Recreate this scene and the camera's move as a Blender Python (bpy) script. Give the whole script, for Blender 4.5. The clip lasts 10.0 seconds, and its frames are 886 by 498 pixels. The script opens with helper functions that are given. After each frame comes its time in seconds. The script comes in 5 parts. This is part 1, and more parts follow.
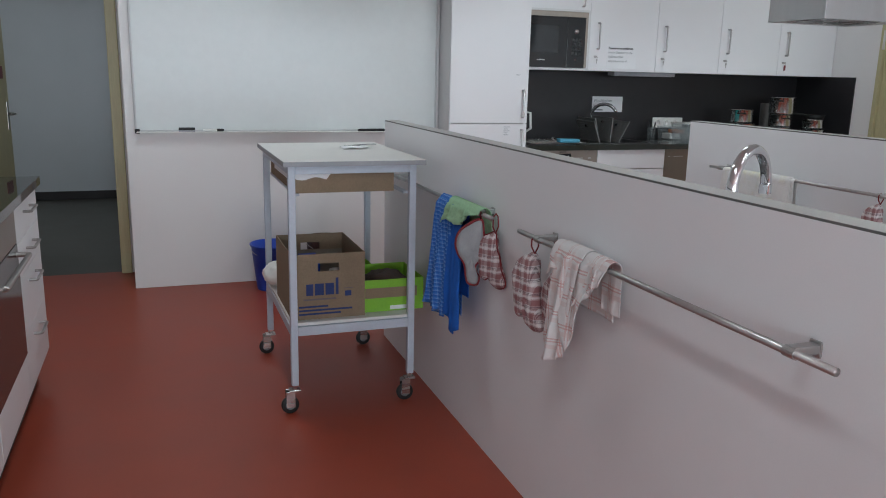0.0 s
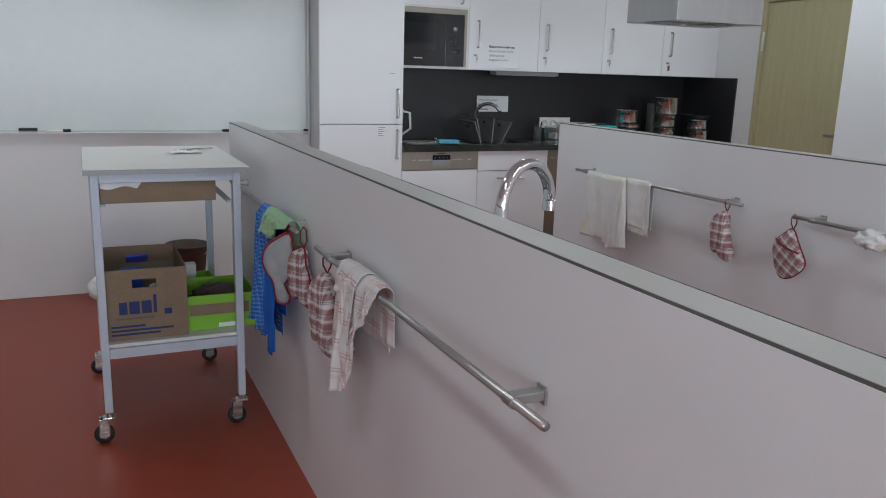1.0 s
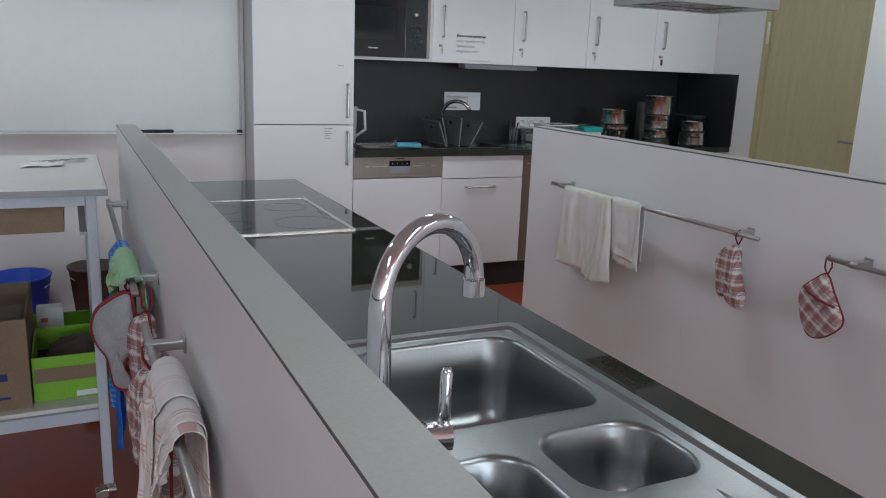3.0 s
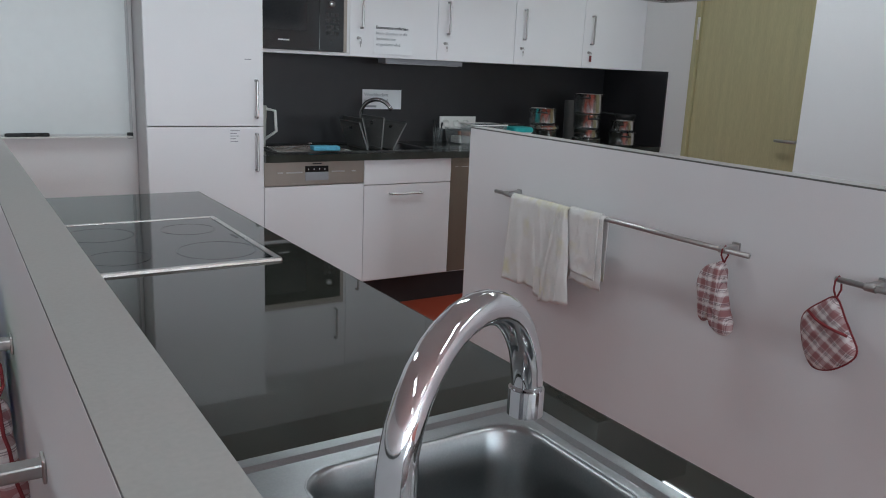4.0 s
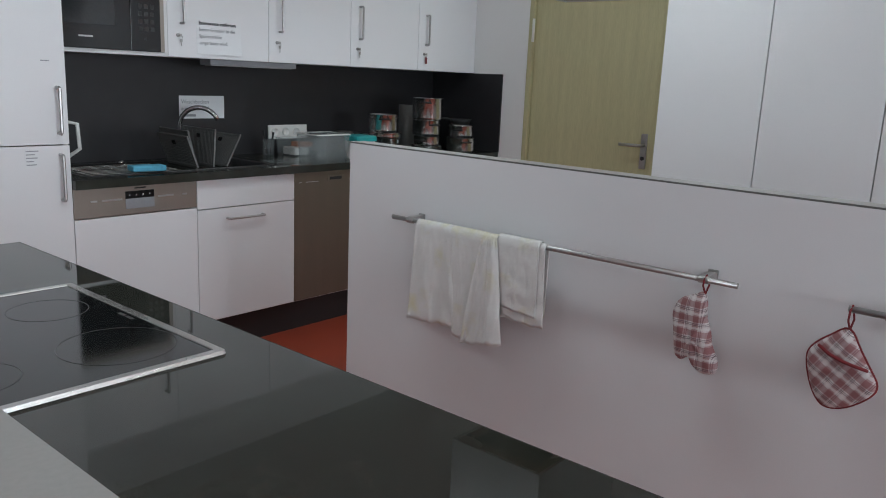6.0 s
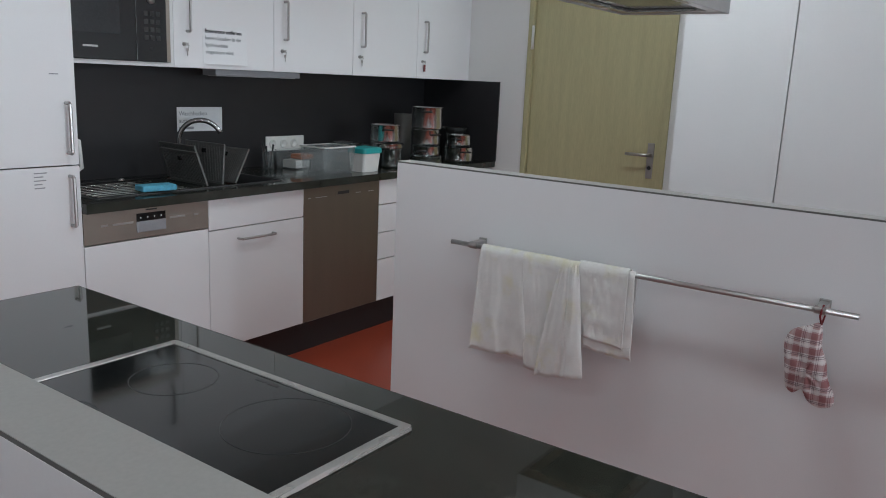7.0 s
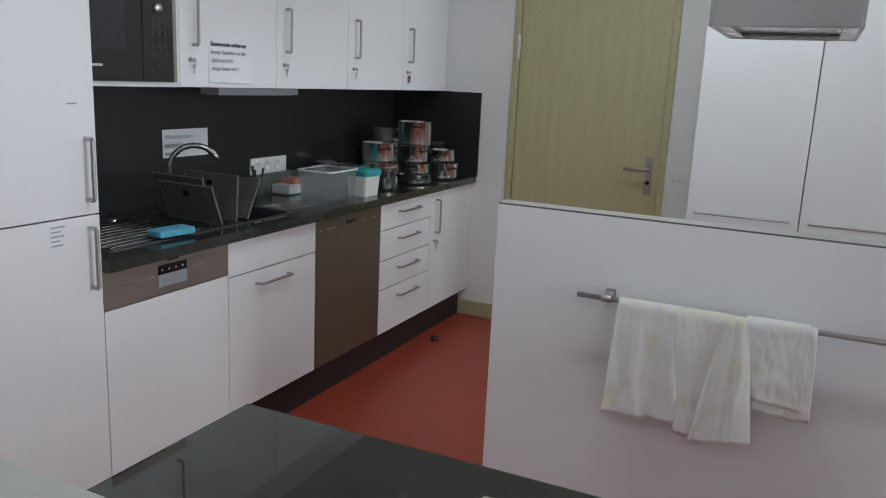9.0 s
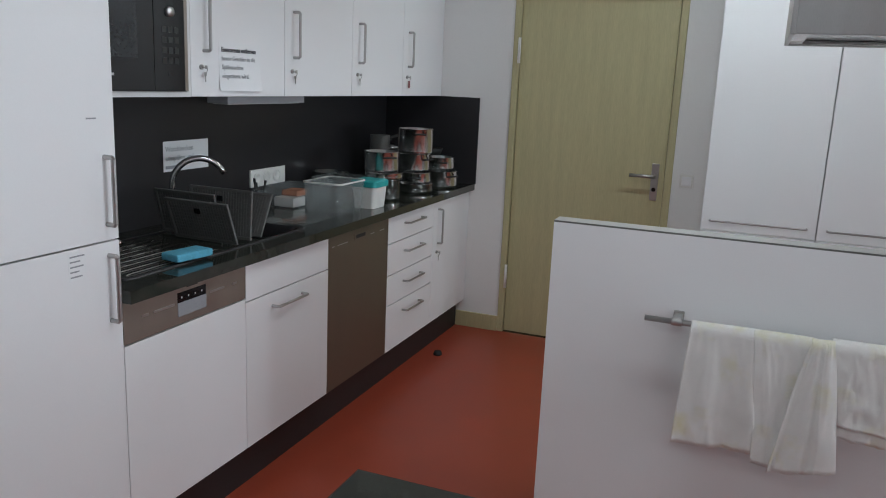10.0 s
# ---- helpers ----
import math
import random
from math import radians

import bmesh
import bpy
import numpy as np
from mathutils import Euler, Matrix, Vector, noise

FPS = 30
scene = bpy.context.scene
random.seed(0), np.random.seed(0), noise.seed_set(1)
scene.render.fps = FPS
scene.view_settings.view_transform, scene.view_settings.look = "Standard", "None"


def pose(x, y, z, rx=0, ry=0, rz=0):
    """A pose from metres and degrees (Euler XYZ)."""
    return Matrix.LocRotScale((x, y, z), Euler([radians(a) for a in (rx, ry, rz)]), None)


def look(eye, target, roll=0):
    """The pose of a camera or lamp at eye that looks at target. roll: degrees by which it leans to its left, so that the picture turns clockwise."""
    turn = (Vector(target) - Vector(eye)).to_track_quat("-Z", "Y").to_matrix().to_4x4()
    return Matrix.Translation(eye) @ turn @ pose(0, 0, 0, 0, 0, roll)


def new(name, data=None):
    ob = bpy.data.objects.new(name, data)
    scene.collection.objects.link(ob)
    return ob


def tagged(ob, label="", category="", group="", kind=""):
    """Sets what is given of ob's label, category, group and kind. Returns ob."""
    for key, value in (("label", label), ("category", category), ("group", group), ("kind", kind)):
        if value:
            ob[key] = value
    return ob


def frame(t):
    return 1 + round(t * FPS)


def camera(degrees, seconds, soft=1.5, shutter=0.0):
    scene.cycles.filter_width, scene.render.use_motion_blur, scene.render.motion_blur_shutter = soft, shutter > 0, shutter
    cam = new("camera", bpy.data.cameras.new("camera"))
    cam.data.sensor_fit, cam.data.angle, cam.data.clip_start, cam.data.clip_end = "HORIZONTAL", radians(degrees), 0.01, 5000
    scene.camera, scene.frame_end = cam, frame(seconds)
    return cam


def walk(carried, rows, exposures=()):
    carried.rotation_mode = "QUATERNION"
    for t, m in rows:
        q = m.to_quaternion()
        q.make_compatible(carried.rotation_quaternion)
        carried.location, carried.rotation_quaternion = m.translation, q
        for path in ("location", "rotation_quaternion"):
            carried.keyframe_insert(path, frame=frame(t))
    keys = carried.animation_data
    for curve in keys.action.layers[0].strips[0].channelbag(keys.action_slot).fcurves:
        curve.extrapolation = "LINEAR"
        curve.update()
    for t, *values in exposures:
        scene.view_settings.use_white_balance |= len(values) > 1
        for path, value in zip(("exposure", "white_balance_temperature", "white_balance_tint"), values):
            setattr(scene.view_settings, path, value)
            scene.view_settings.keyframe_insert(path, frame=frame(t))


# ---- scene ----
cam = camera(59.0, 10.0, soft=1.0)
PATH = [
    (0, 3.068, 3.730, 1.430, -20.00, -12.53, -1.32),
    (0.5, 3.305, 3.775, 1.446, -22.54, -12.79, -1.49),
    (1, 3.531, 3.765, 1.464, -24.86, -12.74, -1.80),
    (1.5, 3.732, 3.784, 1.480, -24.97, -12.93, -1.94),
    (2, 3.880, 3.937, 1.470, -25.01, -13.17, -2.19),
    (3.5, 4.073, 4.625, 1.468, -27.19, -13.19, -2.45),
    (4, 4.125, 4.845, 1.441, -32.78, -12.99, -2.54),
    (4.5, 4.160, 5.006, 1.415, -39.81, -12.52, -2.49),
    (5, 4.168, 5.176, 1.405, -45.09, -12.24, -2.60),
    (5.5, 4.145, 5.359, 1.421, -47.69, -12.33, -2.59),
    (7, 3.921, 5.991, 1.483, -54.74, -12.17, -2.58),
    (7.5, 3.922, 6.276, 1.502, -56.91, -12.32, -2.61),
    (8, 3.881, 6.500, 1.521, -58.38, -12.21, -2.66),
    (8.5, 3.836, 6.697, 1.558, -61.90, -12.20, -2.60),
    (9, 3.818, 6.887, 1.566, -65.17, -12.28, -2.70),
    (9.5, 3.858, 7.084, 1.585, -67.71, -12.33, -2.50),
    (10, 3.860, 7.243, 1.582, -68.85, -12.13, -2.54),
]
walk(cam, [(t, pose(x, y, z, 90 + pitch, 0, yaw) @ pose(0, 0, 0, 0, 0, -lean)) for t, x, y, z, yaw, pitch, lean in PATH], exposures=[(0.0, 0.26), (2.0, 0.11), (5.0, 0.17), (7.5, 0.23), (10.0, 0.28)])

from math import cos, pi, sin

# ---- world, light, exposure ----
world = bpy.data.worlds.new("world")
scene.world = world
world.use_nodes = True
wn = world.node_tree
sky = wn.nodes.new("ShaderNodeTexSky")
sky.sky_type = "NISHITA"
sky.sun_disc = False
sky.sun_elevation = radians(38)
sky.sun_rotation = radians(60)
wn.nodes["Background"].inputs["Strength"].default_value = 0.12
wn.links.new(sky.outputs["Color"], wn.nodes["Background"].inputs["Color"])


def area_light(name, m, sx, sy, power, colour):
    d = bpy.data.lights.new(name, "AREA")
    d.shape, d.size, d.size_y, d.energy, d.color = "RECTANGLE", sx, sy, power, colour
    o = new(name, d)
    o.matrix_world = m
    return o


WIN = [(-0.2, 0.9), (1.5, 2.6), (3.2, 4.3), (4.9, 6.0), (6.6, 7.7)]   # windows of the south wall, x from and to
WIN_Z = (0.90, 2.55)
SOUTH, WEST, NORTH, EAST, CEIL = -4.6, -0.9, 9.512, 8.568, 2.85
for a, b in WIN:
    area_light("window_light", look(((a + b) / 2, SOUTH - 0.14, 1.72), ((a + b) / 2, 5, 1.45)), b - a, 1.65, 100, (0.76, 0.895, 1.0))
LAMPS = [(x, y) for x in (3.30, 5.55, 7.45) for y in (0.6, 4.0, 7.4)]   # unseen ceiling luminaires, assumed over the aisles; x=7.45 row added to brighten the cupboards
for x, y in LAMPS:
    area_light("luminaire_light", look((x, y, CEIL - 0.085), (x, y, 0)), 0.16, 1.2, 11, (0.84, 0.945, 1.0))


# ---- materials ----
def mat(name, colour, rough=0.5, metal=0.0, vary=0.06, scale=6.0, fine=120.0, bump=0.05, aniso=None, coat=0.0, spec=0.5):
    """A surface with variation at two scales, a fine relief and uneven gloss."""
    m = bpy.data.materials.new(name)
    m.use_nodes = True
    nt = m.node_tree
    b = nt.nodes["Principled BSDF"]
    b.inputs["Metallic"].default_value = metal
    b.inputs["Specular IOR Level"].default_value = spec
    b.inputs["Coat Weight"].default_value = coat
    co = nt.nodes.new("ShaderNodeTexCoord")
    mp = nt.nodes.new("ShaderNodeMapping")
    nt.links.new(co.outputs["Object"], mp.inputs["Vector"])
    if aniso:
        mp.inputs["Scale"].default_value = aniso
    n1 = nt.nodes.new("ShaderNodeTexNoise")
    n1.inputs["Scale"].default_value = scale
    n1.inputs["Detail"].default_value = 4
    n2 = nt.nodes.new("ShaderNodeTexNoise")
    n2.inputs["Scale"].default_value = fine
    n2.inputs["Detail"].default_value = 3
    for n in (n1, n2):
        nt.links.new(mp.outputs["Vector"], n.inputs["Vector"])
    add = nt.nodes.new("ShaderNodeMath")
    add.operation = "ADD"
    nt.links.new(n1.outputs["Fac"], add.inputs[0])
    nt.links.new(n2.outputs["Fac"], add.inputs[1])
    rng = nt.nodes.new("ShaderNodeMapRange")
    rng.inputs["From Min"].default_value, rng.inputs["From Max"].default_value = 0.7, 1.3
    nt.links.new(add.outputs[0], rng.inputs["Value"])
    mix = nt.nodes.new("ShaderNodeMix")
    mix.data_type = "RGBA"
    mix.inputs["A"].default_value = (*[c * (1 - vary) for c in colour], 1)
    mix.inputs["B"].default_value = (*[min(1, c * (1 + vary)) for c in colour], 1)
    nt.links.new(rng.outputs["Result"], mix.inputs["Factor"])
    nt.links.new(mix.outputs["Result"], b.inputs["Base Color"])
    rr = nt.nodes.new("ShaderNodeMapRange")
    rr.inputs["To Min"].default_value, rr.inputs["To Max"].default_value = max(0.02, rough * 0.85), min(1, rough * 1.15)
    nt.links.new(n1.outputs["Fac"], rr.inputs["Value"])
    nt.links.new(rr.outputs["Result"], b.inputs["Roughness"])
    if bump:
        bp = nt.nodes.new("ShaderNodeBump")
        bp.inputs["Strength"].default_value = bump
        bp.inputs["Distance"].default_value = 0.002
        nt.links.new(n2.outputs["Fac"], bp.inputs["Height"])
        nt.links.new(bp.outputs["Normal"], b.inputs["Normal"])
    return m


def glassy(name, colour, rough=0.05, alpha=0.18):
    m = bpy.data.materials.new(name)
    m.use_nodes = True
    b = m.node_tree.nodes["Principled BSDF"]
    b.inputs["Base Color"].default_value = (*colour, 1)
    b.inputs["Roughness"].default_value = rough
    b.inputs["Alpha"].default_value = alpha
    return m


def checked(name, base, line, dark, pitch=0.032, white=(0.6, 0.57, 0.55), axes="YZ"):
    """Woven plaid: crossing bands on a cloth, by the object's own axes."""
    m = mat(name, base, 0.95, vary=0.1, scale=30, fine=900, bump=0.5, spec=0.1)
    nt = m.node_tree
    b = nt.nodes["Principled BSDF"]
    co = nt.nodes.new("ShaderNodeTexCoord")
    sep = nt.nodes.new("ShaderNodeSeparateXYZ")
    nt.links.new(co.outputs["Object"], sep.inputs[0])
    last = b.inputs["Base Color"].links[0].from_socket
    cuts = ((0.0, 0.40, dark), (0.50, 0.66, white), (0.76, 0.81, line), (0.86, 0.91, line))
    for axis in axes:
        mul = nt.nodes.new("ShaderNodeMath")
        mul.operation = "MULTIPLY"
        mul.inputs[1].default_value = 1 / pitch
        nt.links.new(sep.outputs[axis], mul.inputs[0])
        fr = nt.nodes.new("ShaderNodeMath")
        fr.operation = "FRACT"
        nt.links.new(mul.outputs[0], fr.inputs[0])
        for a, c, col in cuts:
            cmp = nt.nodes.new("ShaderNodeMath")
            cmp.operation = "COMPARE"
            cmp.inputs[1].default_value, cmp.inputs[2].default_value = (a + c) / 2, (c - a) / 2
            nt.links.new(fr.outputs[0], cmp.inputs[0])
            half = nt.nodes.new("ShaderNodeMath")
            half.operation = "MULTIPLY"
            half.inputs[1].default_value = 0.55
            nt.links.new(cmp.outputs[0], half.inputs[0])
            mx = nt.nodes.new("ShaderNodeMix")
            mx.data_type = "RGBA"
            mx.inputs["B"].default_value = (*col, 1)
            nt.links.new(half.outputs[0], mx.inputs["Factor"])
            nt.links.new(last, mx.inputs["A"])
            last = mx.outputs["Result"]
    nt.links.new(last, b.inputs["Base Color"])
    return m


M = {}
M["wall"] = mat("wall_paint", (0.80, 0.79, 0.78), 0.8, vary=0.02, scale=2, fine=180, bump=0.12, spec=0.3)
M["panel"] = mat("panel_laminate", (0.78, 0.78, 0.79), 0.42, vary=0.015, scale=3, fine=260, bump=0.03)
M["strip"] = mat("dark_edge_strip", (0.12, 0.12, 0.115), 0.5, vary=0.1)
M["cap"] = mat("panel_cap", (0.42, 0.42, 0.40), 0.45, vary=0.05, scale=5, fine=200, bump=0.05)
M["front"] = mat("white_front", (0.80, 0.80, 0.81), 0.38, vary=0.012, scale=3, fine=260, bump=0.03)
M["carcass"] = mat("white_carcass", (0.70, 0.70, 0.70), 0.5, vary=0.02)
M["gap"] = mat("dark_gap", (0.03, 0.03, 0.03), 0.9)
M["floor"] = mat("red_linoleum", (0.33, 0.054, 0.026), 0.40, vary=0.10, scale=5, fine=420, bump=0.06)
M["corridor"] = mat("grey_floor", (0.075, 0.075, 0.065), 0.5, vary=0.12, scale=4, fine=300)
M["stone"] = mat("dark_worktop", (0.029, 0.031, 0.025), 0.022, vary=0.4, scale=14, fine=700, bump=0.0)
M["splash"] = mat("dark_backsplash", (0.020, 0.019, 0.021), 0.42, vary=0.15, scale=10, fine=500, bump=0.05)
M["plinth"] = mat("dark_plinth", (0.020, 0.017, 0.018), 0.5, vary=0.2)
M["steel"] = mat("brushed_steel", (0.56, 0.55, 0.53), 0.27, 1.0, vary=0.06, scale=3, fine=60, bump=0.04, aniso=(1, 1, 12))
M["railsteel"] = mat("rail_steel", (0.46, 0.45, 0.44), 0.34, 0.9, vary=0.05, scale=6, fine=90, bump=0.03)
M["brownsteel"] = mat("brown_steel", (0.22, 0.185, 0.145), 0.46, 0.8, vary=0.06, scale=2, fine=90, bump=0.03, aniso=(14, 14, 1))
M["sinksteel"] = mat("sink_steel", (0.31, 0.325, 0.33), 0.30, 1.0, vary=0.06, scale=8, fine=300, bump=0.03)
M["applsteel"] = mat("appliance_steel", (0.36, 0.32, 0.28), 0.46, 0.85, vary=0.05, scale=2, fine=90, bump=0.03, aniso=(14, 14, 1))
M["potsteel"] = mat("pot_steel", (0.66, 0.68, 0.68), 0.22, 1.0, vary=0.08, scale=12, fine=200, bump=0.02)
M["chrome"] = mat("chrome", (0.72, 0.73, 0.75), 0.06, 1.0, vary=0.03, bump=0.0)
M["handle"] = mat("satin_handle", (0.45, 0.44, 0.43), 0.34, 1.0, vary=0.05)
M["hood"] = mat("hood_steel", (0.50, 0.50, 0.50), 0.33, 1.0, vary=0.05, scale=2, fine=60, aniso=(10, 10, 1))
M["beech"] = mat("light_beech", (0.50, 0.455, 0.265), 0.45, vary=0.08, scale=3, fine=24, bump=0.05, aniso=(9, 9, 0.7))
M["black"] = mat("black_gloss", (0.008, 0.008, 0.009), 0.12, vary=0.2)
M["screen"] = mat("dark_glass", (0.018, 0.020, 0.022), 0.08, vary=0.2)
M["rubber"] = mat("black_rubber", (0.015, 0.015, 0.015), 0.6, vary=0.2)
M["hobglass"] = mat("hob_glass", (0.006, 0.007, 0.007), 0.07, vary=0.3, scale=4, fine=300, bump=0.0)
M["trolley"] = mat("grey_tube_paint", (0.50, 0.55, 0.62), 0.45, vary=0.05, scale=10)
M["top"] = mat("trolley_laminate", (0.70, 0.69, 0.66), 0.4, vary=0.04, scale=9)
M["edge"] = mat("grey_edging", (0.30, 0.31, 0.33), 0.5)
M["card"] = mat("cardboard", (0.25, 0.185, 0.125), 0.85, vary=0.12, scale=9, fine=200, bump=0.15, spec=0.2)
M["cardin"] = mat("cardboard_inside", (0.25, 0.22, 0.18), 0.85, vary=0.1, scale=9, bump=0.15, spec=0.2)
M["print"] = mat("blue_print", (0.015, 0.035, 0.14), 0.7)
M["printgrey"] = mat("faded_print", (0.15, 0.12, 0.13), 0.8)
M["green"] = mat("green_card", (0.22, 0.50, 0.035), 0.6, vary=0.08)
M["blue"] = mat("blue_plastic", (0.01, 0.07, 0.52), 0.4, vary=0.05)
M["bluecloth"] = checked("dotted_blue_cloth", (0.05, 0.20, 0.60), (0.10, 0.30, 0.70), (0.03, 0.13, 0.48), 0.017, (0.30, 0.48, 0.78))
M["plainblue"] = mat("plain_blue_cloth", (0.025, 0.13, 0.50), 0.95, vary=0.12, scale=30, fine=500, bump=0.6, spec=0.1)
M["greencloth"] = mat("green_cloth", (0.36, 0.58, 0.36), 0.95, vary=0.12, scale=60, fine=500, bump=0.8, spec=0.1)
M["whitecloth"] = mat("white_cotton", (0.78, 0.77, 0.75), 0.95, vary=0.06, scale=12, fine=900, bump=0.6, spec=0.1)
cn = M["whitecloth"].node_tree
stain, tone, blend = cn.nodes.new("ShaderNodeTexNoise"), cn.nodes.new("ShaderNodeMapRange"), cn.nodes.new("ShaderNodeMix")
stain.inputs["Scale"].default_value, stain.inputs["Detail"].default_value = 9.0, 4.0
tone.inputs["From Min"].default_value, tone.inputs["From Max"].default_value, tone.inputs["To Max"].default_value = 0.50, 0.70, 0.70
blend.data_type = "RGBA"
blend.inputs["B"].default_value = (0.70, 0.66, 0.40, 1)
cb = cn.nodes["Principled BSDF"].inputs["Base Color"]
cn.links.new(cn.nodes["Texture Coordinate"].outputs["Object"], stain.inputs["Vector"])
cn.links.new(stain.outputs["Fac"], tone.inputs["Value"])
cn.links.new(tone.outputs["Result"], blend.inputs["Factor"])
cn.links.new(cb.links[0].from_socket, blend.inputs["A"])
cn.links.new(blend.outputs["Result"], cb)
M["stripe"] = checked("striped_towel", (0.76, 0.73, 0.72), (0.58, 0.25, 0.22), (0.76, 0.74, 0.73), 0.085, (0.70, 0.56, 0.53), "YZ")
M["plaid"] = checked("red_plaid", (0.62, 0.54, 0.54), (0.08, 0.045, 0.06), (0.24, 0.05, 0.055), 0.040, (0.76, 0.73, 0.72))
M["redtrim"] = mat("red_binding", (0.20, 0.025, 0.03), 0.9, vary=0.1, bump=0.4)
M["silver"] = mat("grey_lining", (0.30, 0.31, 0.32), 0.6, vary=0.15, scale=25, fine=300, bump=0.5)
M["board"] = mat("whiteboard_enamel", (0.64, 0.67, 0.66), 0.26, vary=0.02, scale=1.5, fine=20, bump=0.015, spec=0.35)
M["boardframe"] = mat("grey_board_frame", (0.50, 0.50, 0.50), 0.5, vary=0.04)
M["alu"] = mat("aluminium", (0.62, 0.62, 0.62), 0.35, 1.0)
M["paper"] = mat("white_paper", (0.80, 0.81, 0.82), 0.7, vary=0.02)
M["ink"] = mat("black_ink", (0.06, 0.06, 0.07), 0.8)
M["plastic"] = mat("white_plastic", (0.78, 0.77, 0.74), 0.4, vary=0.03)
M["teal"] = mat("teal_lid", (0.02, 0.36, 0.36), 0.4)
M["sponge"] = mat("blue_sponge", (0.11, 0.42, 0.58), 0.9, vary=0.25, scale=60, fine=500, bump=0.8)
M["mesh"] = mat("dark_grille", (0.17, 0.17, 0.165), 0.45, 0.5, vary=0.2)
M["clear"] = glassy("clear_plastic", (0.42, 0.45, 0.45), 0.06)
M["pane"] = glassy("window_glass", (0.42, 0.45, 0.45), 0.02, 0.06)
M["frost"] = mat("frosted_plastic", (0.42, 0.42, 0.38), 0.35, vary=0.08, scale=8)
M["lining"] = mat("brown_bag", (0.10, 0.07, 0.06), 0.7, vary=0.3, scale=20)
M["terracotta"] = mat("orange_food_box", (0.50, 0.16, 0.06), 0.5)
M["ceilwhite"] = mat("ceiling_paint", (0.80, 0.80, 0.79), 0.9, vary=0.02)
M["corrwall"] = mat("corridor_wall", (0.55, 0.58, 0.60), 0.8, vary=0.02)
M["keyred"] = mat("red_tag", (0.20, 0.04, 0.045), 0.5)
M["ring"] = mat("hob_ring", (0.022, 0.022, 0.022), 0.3)


# ---- mesh helpers ----
def thing(name, label, category, at=(0, 0, 0), group="", kind="", rz=0):
    o = new(name)
    o.matrix_world = pose(*at, 0, 0, rz)
    return tagged(o, label, category, group, kind)


def finish(bm, name, material, smooth=False):
    me = bpy.data.meshes.new(name)
    bmesh.ops.recalc_face_normals(bm, faces=bm.faces[:])
    bm.to_mesh(me)
    bm.free()
    for mtl in (material if isinstance(material, (list, tuple)) else [material]):
        me.materials.append(mtl)
    if smooth:
        for p in me.polygons:
            p.use_smooth = True
    return me


def part(name, bm, material, parent=None, label="", smooth=False, kind=""):
    o = new(name, finish(bm, name, material, smooth))
    if parent:
        o.parent = parent
    return tagged(o, label, kind=kind)


def solo(name, bm, material, label, category, group="", kind="", smooth=False):
    return tagged(new(name, finish(bm, name, material, smooth)), label, category, group, kind)


def box(x0, x1, y0, y1, z0, z1, bevel=0.0, seg=2, bm=None, m=None):
    """A box between two corners with rounded edges, added to bm where that is given."""
    b = bmesh.new()
    vs = bmesh.ops.create_cube(b, size=1)["verts"]
    for v in vs:
        v.co = Vector(((x0 + x1) / 2 + v.co.x * (x1 - x0), (y0 + y1) / 2 + v.co.y * (y1 - y0), (z0 + z1) / 2 + v.co.z * (z1 - z0)))
    if bevel:
        bmesh.ops.bevel(b, geom=b.edges[:], offset=bevel, segments=seg, affect="EDGES", profile=0.6)
    if m:
        bmesh.ops.transform(b, matrix=m, verts=b.verts[:])
    return b if bm is None else join(bm, b)


def join(bm, other):
    me = bpy.data.meshes.new("joined")
    other.to_mesh(me)
    other.free()
    bm.from_mesh(me)
    bpy.data.meshes.remove(me)
    return bm


def lathe(profile, seg=40, bm=None, at=(0, 0, 0)):
    """A turned body from (radius, height) pairs."""
    b = bmesh.new()
    rings = []
    for r, z in profile:
        if r < 1e-5:
            rings.append([b.verts.new((at[0], at[1], at[2] + z))])
        else:
            rings.append([b.verts.new((at[0] + r * cos(2 * pi * k / seg), at[1] + r * sin(2 * pi * k / seg), at[2] + z)) for k in range(seg)])
    for p, q in zip(rings, rings[1:]):
        for k in range(seg):
            n = (k + 1) % seg
            if len(p) == 1 and len(q) > 1:
                b.faces.new((p[0], q[k], q[n]))
            elif len(q) == 1 and len(p) > 1:
                b.faces.new((p[k], p[n], q[0]))
            elif len(p) > 1:
                b.faces.new((p[k], p[n], q[n], q[k]))
    return b if bm is None else join(bm, b)


def tube(points, radius, seg=16, bm=None, caps=True):
    """A round bar swept along points; radius may be a list."""
    b = bmesh.new()
    pts = [Vector(p) for p in points]
    rad = radius if isinstance(radius, (list, tuple)) else [radius] * len(pts)
    rings, side = [], None
    for i, p in enumerate(pts):
        d = (pts[min(i + 1, len(pts) - 1)] - pts[max(i - 1, 0)]).normalized()
        if side is None:
            side = d.orthogonal().normalized()
        side = (side - d * side.dot(d)).normalized()
        up = d.cross(side)
        rings.append([b.verts.new(p + rad[i] * (side * cos(2 * pi * k / seg) + up * sin(2 * pi * k / seg))) for k in range(seg)])
    for p, q in zip(rings, rings[1:]):
        for k in range(seg):
            b.faces.new((p[k], p[(k + 1) % seg], q[(k + 1) % seg], q[k]))
    if caps:
        b.faces.new(rings[0][::-1])
        b.faces.new(rings[-1])
    return b if bm is None else join(bm, b)


